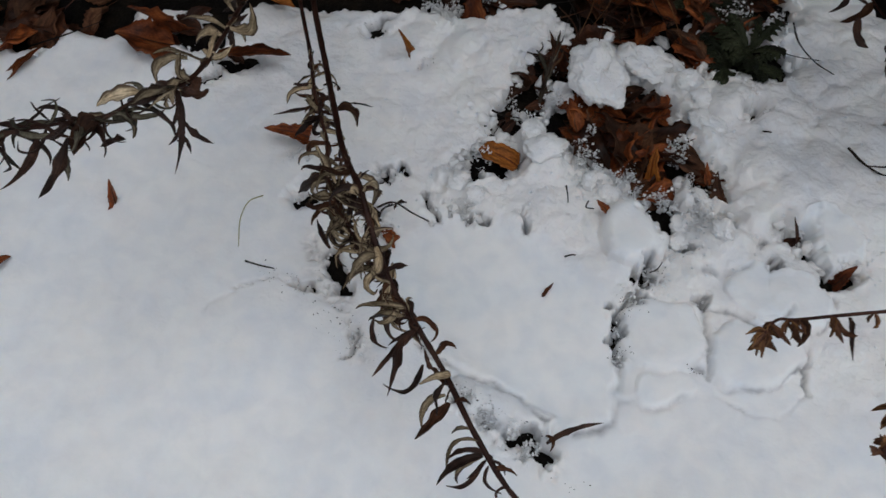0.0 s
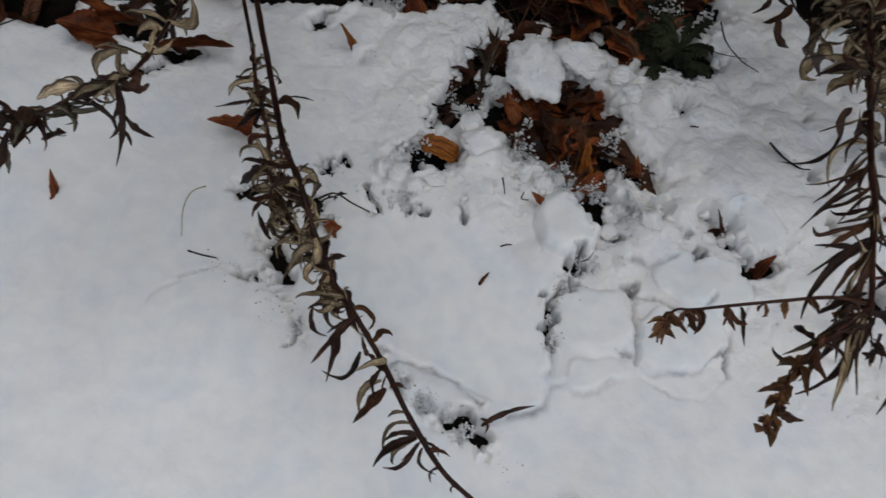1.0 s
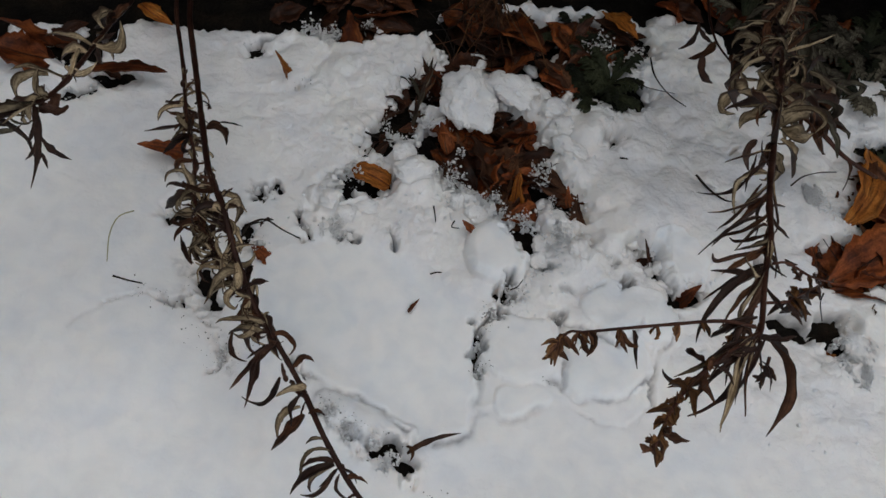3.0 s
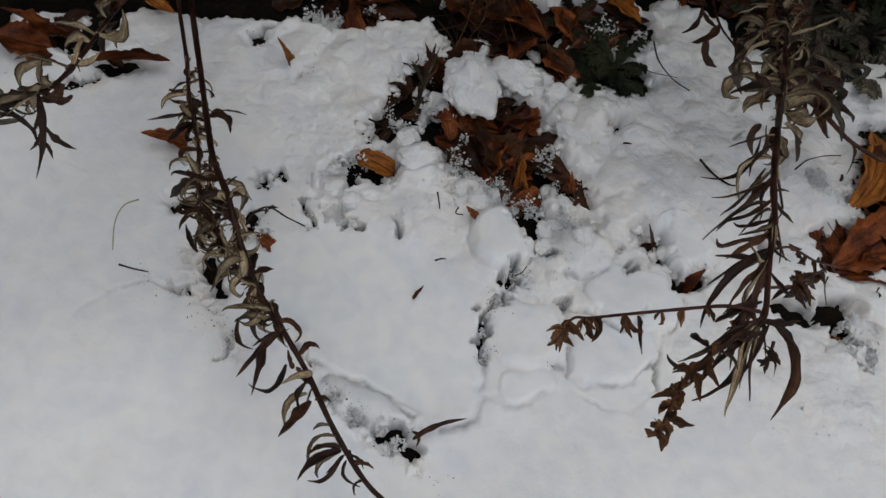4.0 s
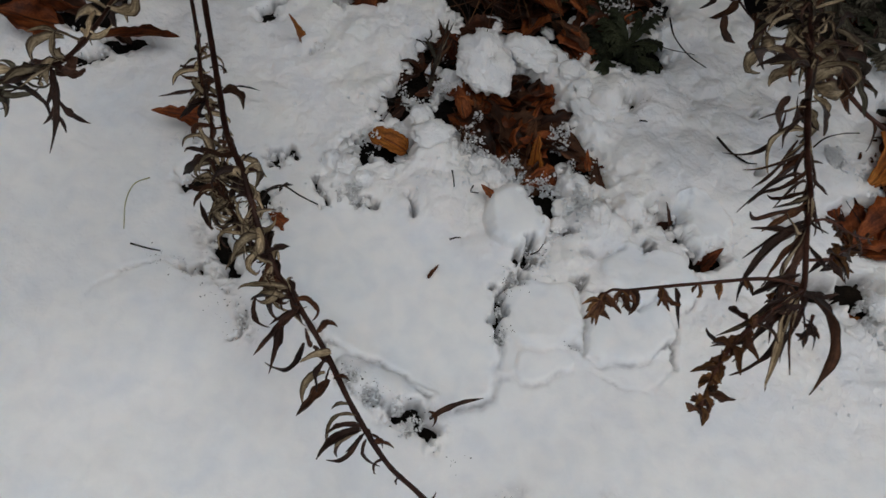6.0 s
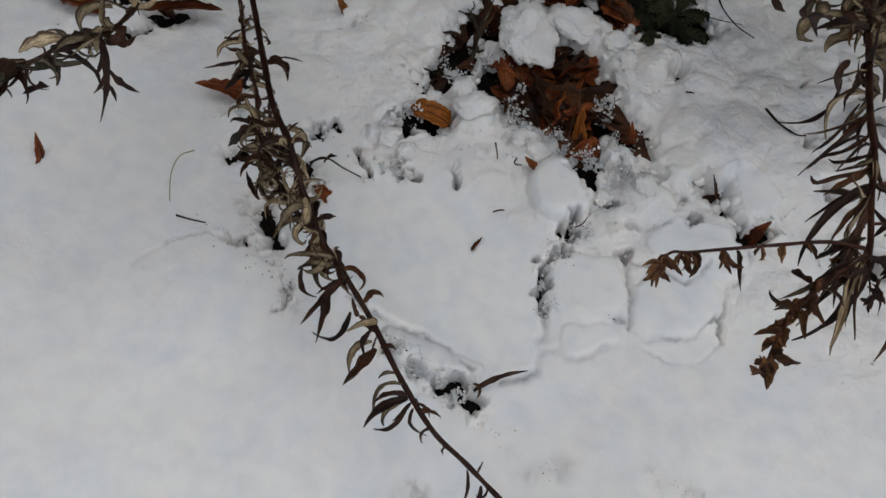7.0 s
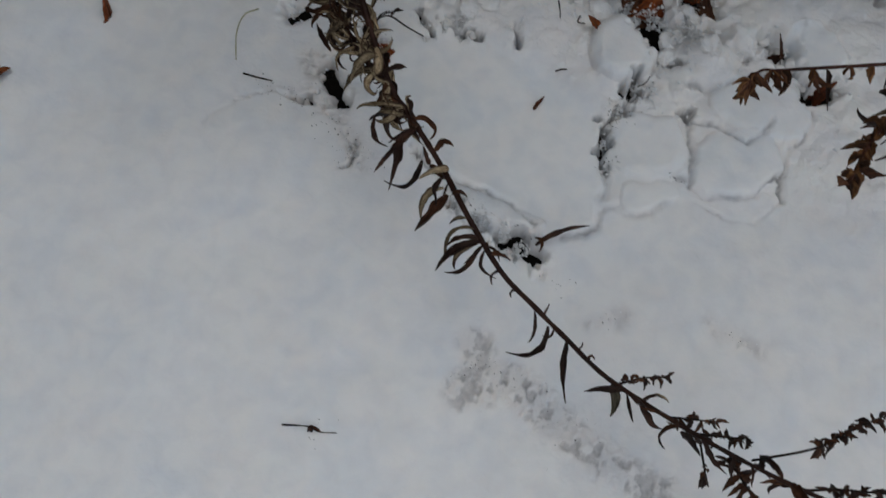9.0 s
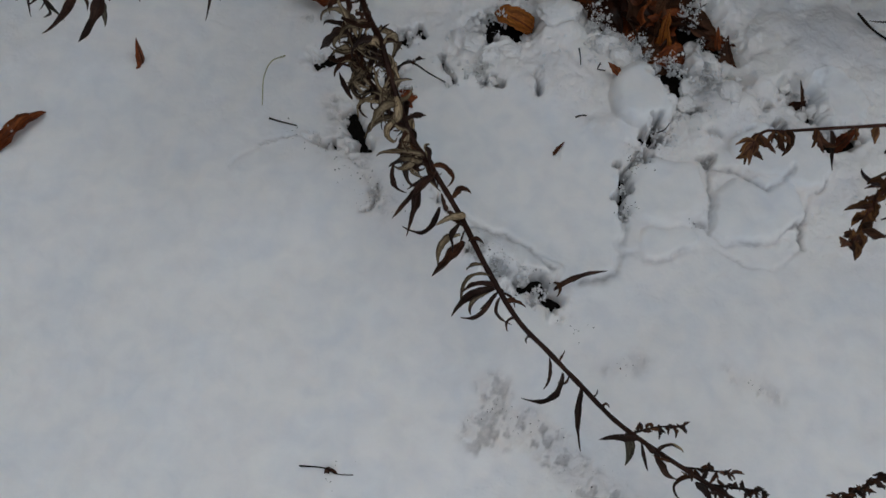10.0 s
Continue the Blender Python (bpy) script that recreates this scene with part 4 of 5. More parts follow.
husks(side_part, side_b[-13:], 14, 0.0075, rng, 0.1, 0.55)
for k, n_h, size in ((10, 3, 0.007), (13, 4, 0.008), (16, 2, 0.007), (21, 4, 0.011), (25, 2, 0.007), (27, 4, 0.011), (30, 4, 0.008)):
    bunch(side_part, side_b[k], n_h, size, Vector((0.1, -0.9, -0.2)), rng, (BRACT, BROWN))
for pts, count, size in [
    ([(0.180, -0.158, 0.402), (0.196, -0.151, 0.395), (0.205, -0.143, 0.390), (0.222, -0.129, 0.380)], 16, 0.009),
    ([(0.189, -0.129, 0.395), (0.200, -0.124, 0.390), (0.218, -0.124, 0.380), (0.236, -0.119, 0.370)], 12, 0.006),
    ([(0.179, -0.190, 0.405), (0.179, -0.195, 0.400), (0.179, -0.199, 0.395)], 8, 0.005),
    ([(0.174, -0.162, 0.405), (0.169, -0.167, 0.400), (0.167, -0.174, 0.395)], 9, 0.009),
]:
    twig_part, line = stem(lean, pts, 0.0009, 0.0005, "side_twig", STEM, 4)
    husks(twig_part, line, count, size, rng, 0.3, mats=(BRACT, DARK))
for b, c, t, w, up, un in [
    ((0.106, -0.193, 0.416), (0.107, -0.201, 0.412), (0.112, -0.208, 0.405), 0.005, DARK, BROWN),
    ((0.252, 0.062, 0.250), (0.250, 0.029, 0.220), (0.224, 0.059, 0.190), 0.008, DARK, DARK),
    ((0.206, -0.042, 0.360), (0.192, -0.037, 0.350), (0.206, -0.043, 0.310), 0.010, PALE, PALE),
    ((0.202, -0.050, 0.360), (0.198, -0.055, 0.350), (0.208, -0.055, 0.330), 0.005, DARK, PALE),
    ((0.195, -0.084, 0.380), (0.198, -0.081, 0.385), (0.211, -0.072, 0.370), 0.004, DARK, DARK),
    ((0.189, -0.093, 0.385), (0.170, -0.097, 0.390), (0.151, -0.125, 0.385), 0.005, DARK, DARK),
    ((0.191, -0.099, 0.386), (0.177, -0.108, 0.390), (0.175, -0.114, 0.380), 0.005, DARK, BROWN),
    ((0.191, -0.109, 0.388), (0.182, -0.119, 0.392), (0.174, -0.115, 0.380), 0.006, PALE, DARK),
]:
    leaf(lean, b, Vector(c) + Vector((rng.uniform(-1, 1), rng.uniform(-1, 1), rng.uniform(-1, 1))) * 0.006, t, w * 0.56, up, un, fold=0.8, curl=0.8, twist=rng.uniform(-90, 90), roll=rng.uniform(-30, 30), wave=0.9)
for b, c, t, w, up, un in [
    ((0.188, -0.117, 0.390), (0.176, -0.128, 0.395), (0.164, -0.135, 0.385), 0.010, BROWN, DARK),
    ((0.183, -0.131, 0.396), (0.164, -0.141, 0.400), (0.151, -0.156, 0.390), 0.006, DARK, DARK),
    ((0.186, -0.133, 0.397), (0.150, -0.166, 0.410), (0.149, -0.179, 0.385), 0.010, DARK, DARK),
    ((0.164, -0.190, 0.410), (0.144, -0.200, 0.415), (0.130, -0.209, 0.405), 0.009, PALE, GREY),
    ((0.168, -0.185, 0.408), (0.148, -0.195, 0.415), (0.147, -0.207, 0.395), 0.010, DARK, BROWN),
    ((0.159, -0.197, 0.410), (0.156, -0.214, 0.405), (0.142, -0.222, 0.390), 0.007, DARK, DARK),
    ((0.176, -0.182, 0.407), (0.171, -0.195, 0.405), (0.169, -0.203, 0.390), 0.006, DARK, DARK),
]:
    leaf(lean, b, Vector(c) + Vector((rng.uniform(-1, 1), rng.uniform(-1, 1), rng.uniform(-1, 1))) * 0.006, t, w * 0.56, up, un, fold=0.8, curl=0.8, twist=rng.uniform(-90, 90), roll=rng.uniform(-30, 30), wave=0.9)
for b, c, t, w, up, un in [
    ((0.179, -0.182, 0.407), (0.195, -0.195, 0.405), (0.184, -0.224, 0.385), 0.013, DARK, BROWN),
    ((0.143, -0.201, 0.410), (0.138, -0.198, 0.415), (0.137, -0.193, 0.405), 0.007, DARK, DARK),
    ((0.175, -0.193, 0.405), (0.177, -0.199, 0.400), (0.185, -0.202, 0.390), 0.003, DARK, DARK),
    ((0.181, -0.141, 0.398), (0.164, -0.147, 0.400), (0.154, -0.140, 0.395), 0.006, DARK, BROWN),
    ((0.182, -0.148, 0.400), (0.189, -0.158, 0.400), (0.198, -0.153, 0.390), 0.004, DARK, DARK),
    ((0.188, -0.123, 0.394), (0.191, -0.129, 0.395), (0.196, -0.133, 0.390), 0.004, DARK, DARK),
    ((0.177, -0.150, 0.402), (0.166, -0.174, 0.405), (0.161, -0.176, 0.395), 0.007, DARK, BROWN),
    ((0.174, -0.169, 0.405), (0.158, -0.182, 0.410), (0.151, -0.182, 0.400), 0.008, DARK, DARK),
]:
    leaf(lean, b, Vector(c) + Vector((rng.uniform(-1, 1), rng.uniform(-1, 1), rng.uniform(-1, 1))) * 0.006, t, w * 0.56, up, un, fold=0.8, curl=0.8, twist=rng.uniform(-90, 90), roll=rng.uniform(-30, 30), wave=0.9)
for b, c, t, w, up, un in [
    ((0.265, 0.144, 0.230), (0.257, 0.157, 0.250), (0.289, 0.178, 0.230), 0.012, PALE, PALE),
    ((0.262, 0.148, 0.220), (0.238, 0.145, 0.240), (0.265, 0.157, 0.190), 0.014, PALE, DARK),
    ((0.261, 0.174, 0.200), (0.234, 0.142, 0.200), (0.271, 0.171, 0.170), 0.012, PALE, PALE),
    ((0.246, 0.076, 0.280), (0.226, 0.065, 0.290), (0.235, 0.077, 0.260), 0.013, PALE, PALE),
    ((0.247, 0.051, 0.300), (0.255, 0.063, 0.310), (0.284, 0.088, 0.280), 0.019, PALE, PALE),
    ((0.248, 0.048, 0.300), (0.253, 0.028, 0.310), (0.290, 0.077, 0.270), 0.014, PALE, GREY),
    ((0.242, 0.030, 0.310), (0.251, 0.023, 0.310), (0.264, 0.021, 0.280), 0.009, PALE, DARK),
    ((0.227, 0.001, 0.330), (0.230, -0.013, 0.330), (0.229, -0.013, 0.310), 0.009, PALE, DARK),
]:
    leaf(lean, b, c, t, w, up, un, fold=0.7, curl=0.7, twist=rng.uniform(-50, 50), wave=0.5)
for b, c, t, w, up, un in [
    ((0.307, 0.225, 0.200), (0.324, 0.224, 0.220), (0.352, 0.229, 0.170), 0.017, PALE, PALE),
    ((0.315, 0.307, 0.140), (0.330, 0.292, 0.150), (0.319, 0.292, 0.120), 0.014, PALE, DARK),
    ((0.283, 0.274, 0.140), (0.288, 0.261, 0.140), (0.293, 0.254, 0.100), 0.016, BROWN, DARK),
    ((0.257, 0.333, 0.120), (0.255, 0.304, 0.120), (0.241, 0.310, 0.100), 0.007, DARK, PALE),
    ((0.257, 0.331, 0.120), (0.259, 0.306, 0.120), (0.279, 0.318, 0.110), 0.006, DARK, DARK),
    ((0.275, 0.310, 0.120), (0.268, 0.289, 0.120), (0.252, 0.299, 0.100), 0.009, BROWN, DARK),
    ((0.261, 0.287, 0.120), (0.257, 0.265, 0.110), (0.283, 0.279, 0.090), 0.011, DARK, BROWN),
    ((0.215, 0.009, 0.330), (0.204, -0.001, 0.330), (0.222, 0.005, 0.300), 0.007, DARK, DARK),
    ((0.220, -0.000, 0.340), (0.212, -0.016, 0.340), (0.221, -0.008, 0.320), 0.006, DARK, PALE),
]:
    leaf(lean, b, c, t, w, up, un, fold=0.5, curl=0.4, twist=20)
curly_leaves(lean, main_b, 0.06, 0.27, 84, 0.032, rng, MIXED + [(GREY, PALE), (BROWN, DARK), (BROWN, DARK), (DARK, DARK), (DARK, DARK)], 0.18, 0.4, 0.9, (0, 0, 0), (60, 250))
curly_leaves(lean, main_b, 0.24, 0.40, 58, 0.032, rng, [(PALE, PALE), (PALE, PALE), (PALE, DARK), (BROWN, DARK), (DARK, DARK)], 0.19, 0.4, 0.9, (0, 0, 0), (60, 250))
curly_leaves(lean, main_b, 0.44, 0.74, 22, 0.034, rng, DARKS + [(PALE, DARK)], 0.12, 0.6, 0.6, (-0.30, -0.2, -0.2), (20, 150), 0.8, (0.2, 1.2))
curly_leaves(lean, main_b, 0.74, 1.0, 12, 0.040, rng, DARKS + [(PALE, DARK)], 0.10, 0.3, 0.6, (-0.75, -0.2, 0), (5, 50), 0.35, (0.3, 1.1))
_, grey_arm = stem(lean, [(0.297, 0.219, 0.220), (0.327, 0.215, 0.200), (0.365, 0.232, 0.170), (0.410, 0.263, 0.140)], 0.0018, 0.001, "side_twig", STEM)
curly_leaves(lean, grey_arm, 0.15, 1.0, 34, 0.036, rng, [(GREY, GREY), (GREY, PALE), (GREY, DARK), (DARK, GREY)], 0.26, 0.5, 0.8)
_, brown_arm = stem(lean, [(0.284, 0.170, 0.240), (0.306, 0.166, 0.220), (0.334, 0.177, 0.190), (0.367, 0.191, 0.160)], 0.0016, 0.001, "side_twig", STEM)
curly_leaves(lean, brown_arm, 0.0, 1.0, 44, 0.036, rng, [(DARK, GREY), (BROWN, DARK), (GREY, DARK), (DARK, DARK), (PALE, GREY)], 0.36, 0.5, 0.8)
_, top_arm = stem(lean, [(0.316, 0.273, 0.190), (0.302, 0.255, 0.190), (0.293, 0.250, 0.170), (0.288, 0.249, 0.140)], 0.0016, 0.001, "side_twig", STEM)
curly_leaves(lean, top_arm, 0.1, 1.0, 26, 0.038, rng, MIXED, 0.28, 0.5, 0.8)
_, hang = stem(lean, [(0.277, 0.397, 0.100), (0.270, 0.340, 0.120), (0.273, 0.298, 0.130), (0.283, 0.264, 0.140)], 0.0016, 0.001, "side_twig", STEM)
_, stick = stem(lean, [(0.301, 0.189, 0.200), (0.350, 0.214, 0.140), (0.388, 0.220, 0.110), (0.424, 0.208, 0.090), (0.481, 0.221, 0.050)], 0.0030, 0.0022, "side_twig", STEM)
leaf(lean, (0.424, 0.208, 0.090), (0.438, 0.202, 0.080), (0.446, 0.203, 0.040), 0.008, BROWN, DARK, fold=0.5)

# ---- the small weed that reaches in from the bed behind ----
rng = random.Random(21)
small = thing("grey_weed", (-0.398, 0.403, -0.030), "withered grey-brown weed with narrow lobed leaves", "weed")
_, main_c = stem(small, [(-0.398, 0.403, -0.030), (-0.339, 0.244, 0.100), (-0.317, 0.154, 0.165), (-0.299, 0.061, 0.220), (-0.294, 0.005, 0.250), (-0.301, -0.019, 0.263), (-0.318, -0.035, 0.268), (-0.333, -0.051, 0.268),
                         (-0.355, -0.060, 0.268), (-0.378, -0.071, 0.270), (-0.398, -0.081, 0.270), (-0.427, -0.084, 0.260)], 0.0024, 0.0010)
lobed_leaf(small, [((-0.297, -0.015, 0.260), (-0.278, -0.047, 0.260), (-0.287, -0.070, 0.235), 0.0065), ((-0.285, -0.038, 0.255), (-0.273, -0.051, 0.255), (-0.265, -0.043, 0.240), 0.0045),
                   ((-0.286, -0.038, 0.255), (-0.284, -0.051, 0.255), (-0.297, -0.050, 0.240), 0.0045), ((-0.292, -0.027, 0.260), (-0.288, -0.039, 0.260), (-0.295, -0.042, 0.250), 0.004),
                   ((-0.284, -0.046, 0.250), (-0.282, -0.054, 0.250), (-0.288, -0.056, 0.240), 0.003), ((-0.283, -0.048, 0.250), (-0.278, -0.053, 0.250), (-0.279, -0.054, 0.240), 0.003)], DARK, BROWN, fold=0.4)
for b, c, t, w, up, un in [
    ((-0.297, -0.008, 0.255), (-0.282, -0.017, 0.250), (-0.284, 0.004, 0.240), 0.008, DARK, DARK),
    ((-0.308, 0.029, 0.240), (-0.332, 0.018, 0.250), (-0.332, 0.015, 0.220), 0.011, PALE, DARK),
    ((-0.326, 0.009, 0.230), (-0.307, 0.008, 0.220), (-0.308, 0.020, 0.240), 0.014, DARK, BROWN),
    ((-0.302, 0.044, 0.235), (-0.292, 0.040, 0.220), (-0.287, 0.065, 0.220), 0.009, PALE, DARK),
    ((-0.307, 0.098, 0.200), (-0.281, 0.099, 0.180), (-0.313, 0.164, 0.160), 0.013, PALE, PALE),
    ((-0.305, 0.106, 0.190), (-0.307, 0.102, 0.180), (-0.307, 0.103, 0.170), 0.008, DARK, DARK),
    ((-0.303, 0.080, 0.210), (-0.319, 0.085, 0.210), (-0.331, 0.085, 0.190), 0.012, PALE, DARK),
]:
    leaf(small, b, c, t, w, up, un, fold=0.5, curl=0.5, twist=30)
for b, c, t, w, up, un in [
    ((-0.373, -0.075, 0.268), (-0.377, -0.092, 0.250), (-0.401, -0.107, 0.240), 0.007, DARK, DARK),
    ((-0.353, -0.074, 0.268), (-0.357, -0.091, 0.250), (-0.372, -0.109, 0.240), 0.009, DARK, BROWN),
    ((-0.359, -0.078, 0.260), (-0.355, -0.086, 0.250), (-0.357, -0.092, 0.240), 0.006, GREY, DARK),
    ((-0.328, -0.054, 0.268), (-0.314, -0.047, 0.270), (-0.319, -0.055, 0.250), 0.012, GREY, PALE),
    ((-0.324, -0.057, 0.250), (-0.326, -0.066, 0.260), (-0.339, -0.066, 0.250), 0.008, DARK, DARK),
    ((-0.366, -0.065, 0.270), (-0.397, -0.069, 0.270), (-0.398, -0.078, 0.250), 0.007, GREY, DARK),
    ((-0.317, -0.030, 0.270), (-0.334, -0.037, 0.275), (-0.348, -0.039, 0.260), 0.013, PALE, GREY),
    ((-0.337, -0.057, 0.270), (-0.346, -0.069, 0.270), (-0.355, -0.076, 0.250), 0.018, BROWN, BROWN),
    ((-0.353, -0.061, 0.270), (-0.356, -0.063, 0.275), (-0.364, -0.056, 0.270), 0.004, DARK, DARK),
]:
    leaf(small, b, c, t, w, up, un, fold=0.5, curl=0.4, twist=30)
curly_leaves(small, main_c, 0.50, 0.97, 60, 0.027, rng, [(GREY, PALE), (DARK, GREY), (GREY, GREY), (DARK, DARK)], 0.17, 0.4, 0.6)
curly_leaves(small, main_c, 0.12, 0.5, 20, 0.030, rng, MIXED, 0.34, 0.4, 0.8)


# ---- fallen leaves ----
def fallen(b, c, t, width, mat, label, roll=0.0, fold=0.25, teeth=0.12, wave=0.35, curl=0.2, under=None, stalk=True, shape="ovate"):
    ob = thing("fallen_leaf", b, label, "leaf", "fallen leaves")
    bm = bmesh.new()
    blade(bm, b, c, t, width, roll=roll, fold=fold, shape=shape, teeth=teeth, wave=wave, curl=curl)
    own(part("blade", bm, [mat, under or mat]), ob)
    if stalk:
        bm = bmesh.new()
        tube(bm, bezier(b, c, t, 8), 0.0009, 0.0003, 5)
        own(part("midrib", bm, BROWN if mat is not ORANGE else RUST), ob)
    return ob


for b, c, t, w, mat, label, roll in [
    ((-0.268, 0.130, 0.005), (-0.285, 0.126, 0.020), (-0.312, 0.122, 0.022), 0.030, RUST, "rust-red leaf tip poking out of the snow", 10),
    ((-0.452, 0.248, 0.000), (-0.463, 0.236, 0.035), (-0.494, 0.237, 0.045), 0.062, RUST, "broad rust-brown leaf with toothed edge standing in snow", -35),
    ((-0.449, 0.229, 0.000), (-0.469, 0.211, 0.025), (-0.505, 0.213, 0.030), 0.050, RUST, "broad rust-brown leaf lying on snow", 20),
    ((-0.397, 0.215, 0.010), (-0.348, 0.213, 0.030), (-0.308, 0.220, 0.024), 0.026, RUST, "long folded rust-brown leaf lying on snow", 15),
    ((-0.185, 0.259, 0.006), (-0.187, 0.258, 0.022), (-0.197, 0.263, 0.040), 0.017, ORANGE, "small orange leaf standing upright in the snow", 30),
    ((-0.046, 0.140, -0.006), (-0.066, 0.142, 0.012), (-0.089, 0.147, 0.004), 0.023, ORANGE, "orange leaf dusted with snow over a hole", 10),
    ((0.094, 0.148, -0.010), (0.090, 0.153, 0.015), (0.091, 0.163, 0.035), 0.020, ORANGE, "narrow orange leaf standing upright in leaf litter", 15),
    ((0.253, 0.101, -0.030), (0.242, 0.099, 0.000), (0.231, 0.108, 0.025), 0.018, UMBER, "dark brown leaf tip standing in a hole", 30),
]:
    fallen(b, c, t, w, mat, label, roll, teeth=0.02 if "over a hole" in label else 0.12, shape="spike" if "tip" in label or "standing upright" in label or "edge" in label else "strip" if "over a hole" in label else "ovate")
for b, c, t, w, mat, label, roll in [
    ((0.281, 0.060, -0.025), (0.284, 0.060, 0.000), (0.298, 0.075, 0.006), 0.026, RUST, "rust-brown leaf under the edge of a snow slab", -15),
    ((0.508, 0.302, 0.000), (0.512, 0.228, 0.020), (0.458, 0.176, 0.005), 0.050, ORANGE, "large orange-brown leaf beside the snow", 20),
    ((0.563, 0.187, -0.010), (0.490, 0.138, 0.015), (0.436, 0.104, 0.005), 0.075, RUST, "large red-brown leaf in the litter", 10),
    ((0.525, 0.101, -0.010), (0.476, 0.103, 0.010), (0.437, 0.095, 0.000), 0.035, RUST, "red-brown leaf in the litter", -20),
    ((0.039, 0.390, -0.000), (0.070, 0.359, 0.030), (0.109, 0.344, 0.020), 0.060, RUST, "broad red-brown leaf with specks of snow", 15),
    ((0.108, 0.335, 0.000), (0.124, 0.319, 0.012), (0.143, 0.313, 0.000), 0.026, RUST, "red-brown leaf beside the green herb", -20),
    ((0.184, 0.450, 0.000), (0.198, 0.414, 0.020), (0.222, 0.402, 0.012), 0.036, ORANGE, "orange-red leaf lying on snow", 10),
    ((-0.120, 0.330, -0.000), (-0.123, 0.336, 0.020), (-0.132, 0.361, 0.020), 0.034, RUST, "rust-brown curled leaf at the edge of the snow", 40),
    ((-0.117, 0.368, 0.000), (-0.085, 0.356, 0.025), (-0.051, 0.381, 0.020), 0.036, RUST, "rust-brown curled leaf at the edge of the snow", 30),
]:
    fallen(b, c, t, w, mat, label, roll, shape="spike" if "tip" in label or "standing upright" in label or "edge" in label else "ovate")
for b, c, t, w, mat, label, roll in [
    ((-0.446, 0.021, -0.004), (-0.444, 0.023, 0.012), (-0.448, 0.033, 0.024), 0.020, RUST, "small rust-brown leaf tip standing in snow", 50),
    ((-0.556, -0.112, 0.000), (-0.545, -0.080, 0.012), (-0.519, -0.060, 0.008), 0.026, RUST, "rust-brown curled leaf dusted with snow", 20),
    ((-0.616, 0.147, 0.000), (-0.601, 0.166, 0.012), (-0.590, 0.192, 0.010), 0.018, RUST, "narrow red-brown leaf dusted with snow", 20),
    ((-0.648, 0.194, -0.010), (-0.617, 0.195, 0.015), (-0.598, 0.210, 0.015), 0.050, RUST, "broad red-brown leaf in the litter", 10),
    ((-0.003, -0.010, 0.002), (0.000, -0.005, 0.006), (0.006, 0.006, 0.004), 0.0045, RUST, "tiny dark leaf lying on the big snow slab", 10),
    ((-0.152, 0.025, -0.004), (-0.159, 0.025, 0.006), (-0.171, 0.032, 0.010), 0.018, RUST, "red-brown leaf half buried in snow", 10),
    ((0.052, 0.089, 0.010), (0.046, 0.091, 0.018), (0.037, 0.097, 0.020), 0.009, RUST, "small red-brown leaf scrap on snow", 10),
    ((0.165, 0.127, -0.010), (0.158, 0.137, 0.008), (0.159, 0.160, 0.010), 0.020, BROWN, "brown leaf edged with snow", 30),
    ((-0.367, 0.315, 0.020), (-0.345, 0.292, 0.030), (-0.323, 0.291, 0.020), 0.022, ORANGE, "orange-brown leaf over the dark bed", 10),
]:
    fallen(b, c, t, w, mat, label, roll, teeth=0.06, shape="spike" if "tip" in label or "edged" in label else "ovate")

# leaf litter in the open patches
rng = random.Random(3)
names = {RUST: "red-brown leaf in wet litter", UMBER: "dark wet brown leaf in the litter", BROWN: "dull brown leaf in the litter", ORANGE: "orange-brown leaf in the litter"}


def litter(x, y, reach, count, mats, size=(0.035, 0.065), lift=0.012):
    for _ in range(count):
        a, r = rng.uniform(0, 2 * math.pi), reach * math.sqrt(rng.random())
        px, py = x + r * math.cos(a), y + r * math.sin(a)
        z = at(soil_height, px, py) + rng.uniform(0.004, lift)
        d, s = rng.uniform(0, 2 * math.pi), rng.uniform(*size)
        ux, uy = math.cos(d) * s / 2, math.sin(d) * s / 2
        tip = rng.uniform(-0.006, 0.016)
        fallen((px - ux, py - uy, z), (px, py, z + rng.uniform(0, 0.014)), (px + ux, py + uy, z + tip), s * rng.uniform(0.42, 0.66), rng.choice(mats),
               "", rng.uniform(-40, 40), rng.uniform(0.1, 0.45), 0.10, 0.5, rng.uniform(0, 0.5)).update_tag()


def name_litter():
    for ob in scene.objects:
        if ob.name.startswith("fallen_leaf") and "label" not in ob:
            ob["label"] = names[ob.children[0].data.materials[0]]


DEEP = [UMBER, UMBER, UMBER, RUST, BROWN]
WET = [RUST, RUST, RUST, UMBER, UMBER, BROWN]
litter(0.0499, 0.1912, 0.050, 15, WET, (0.05, 0.09), 0.016)
litter(0.0871, 0.2061, 0.045, 10, WET + [UMBER], (0.045, 0.08), 0.016)
litter(0.0871, 0.2465, 0.022, 7, [UMBER, UMBER, RUST], (0.03, 0.05), 0.012)
litter(0.0391, 0.2329, 0.040, 12, WET, (0.03, 0.06), 0.016)
litter(0.1019, 0.1401, 0.020, 6, WET, (0.025, 0.05))
litter(-0.0034, 0.2872, 0.035, 12, DEEP, (0.03, 0.06))
litter(-0.0410, 0.2459, 0.025, 7, [UMBER], (0.02, 0.035))
litter(0.0459, 0.3688, 0.050, 18, DEEP, (0.04, 0.08), 0.022)
litter(0.1016, 0.3714, 0.050, 16, DEEP, (0.04, 0.08), 0.022)
litter(0.1634, 0.4031, 0.045, 12, DEEP, (0.03, 0.06), 0.020)
litter(0.1988, 0.4107, 0.035, 8, DEEP, (0.03, 0.06), 0.020)
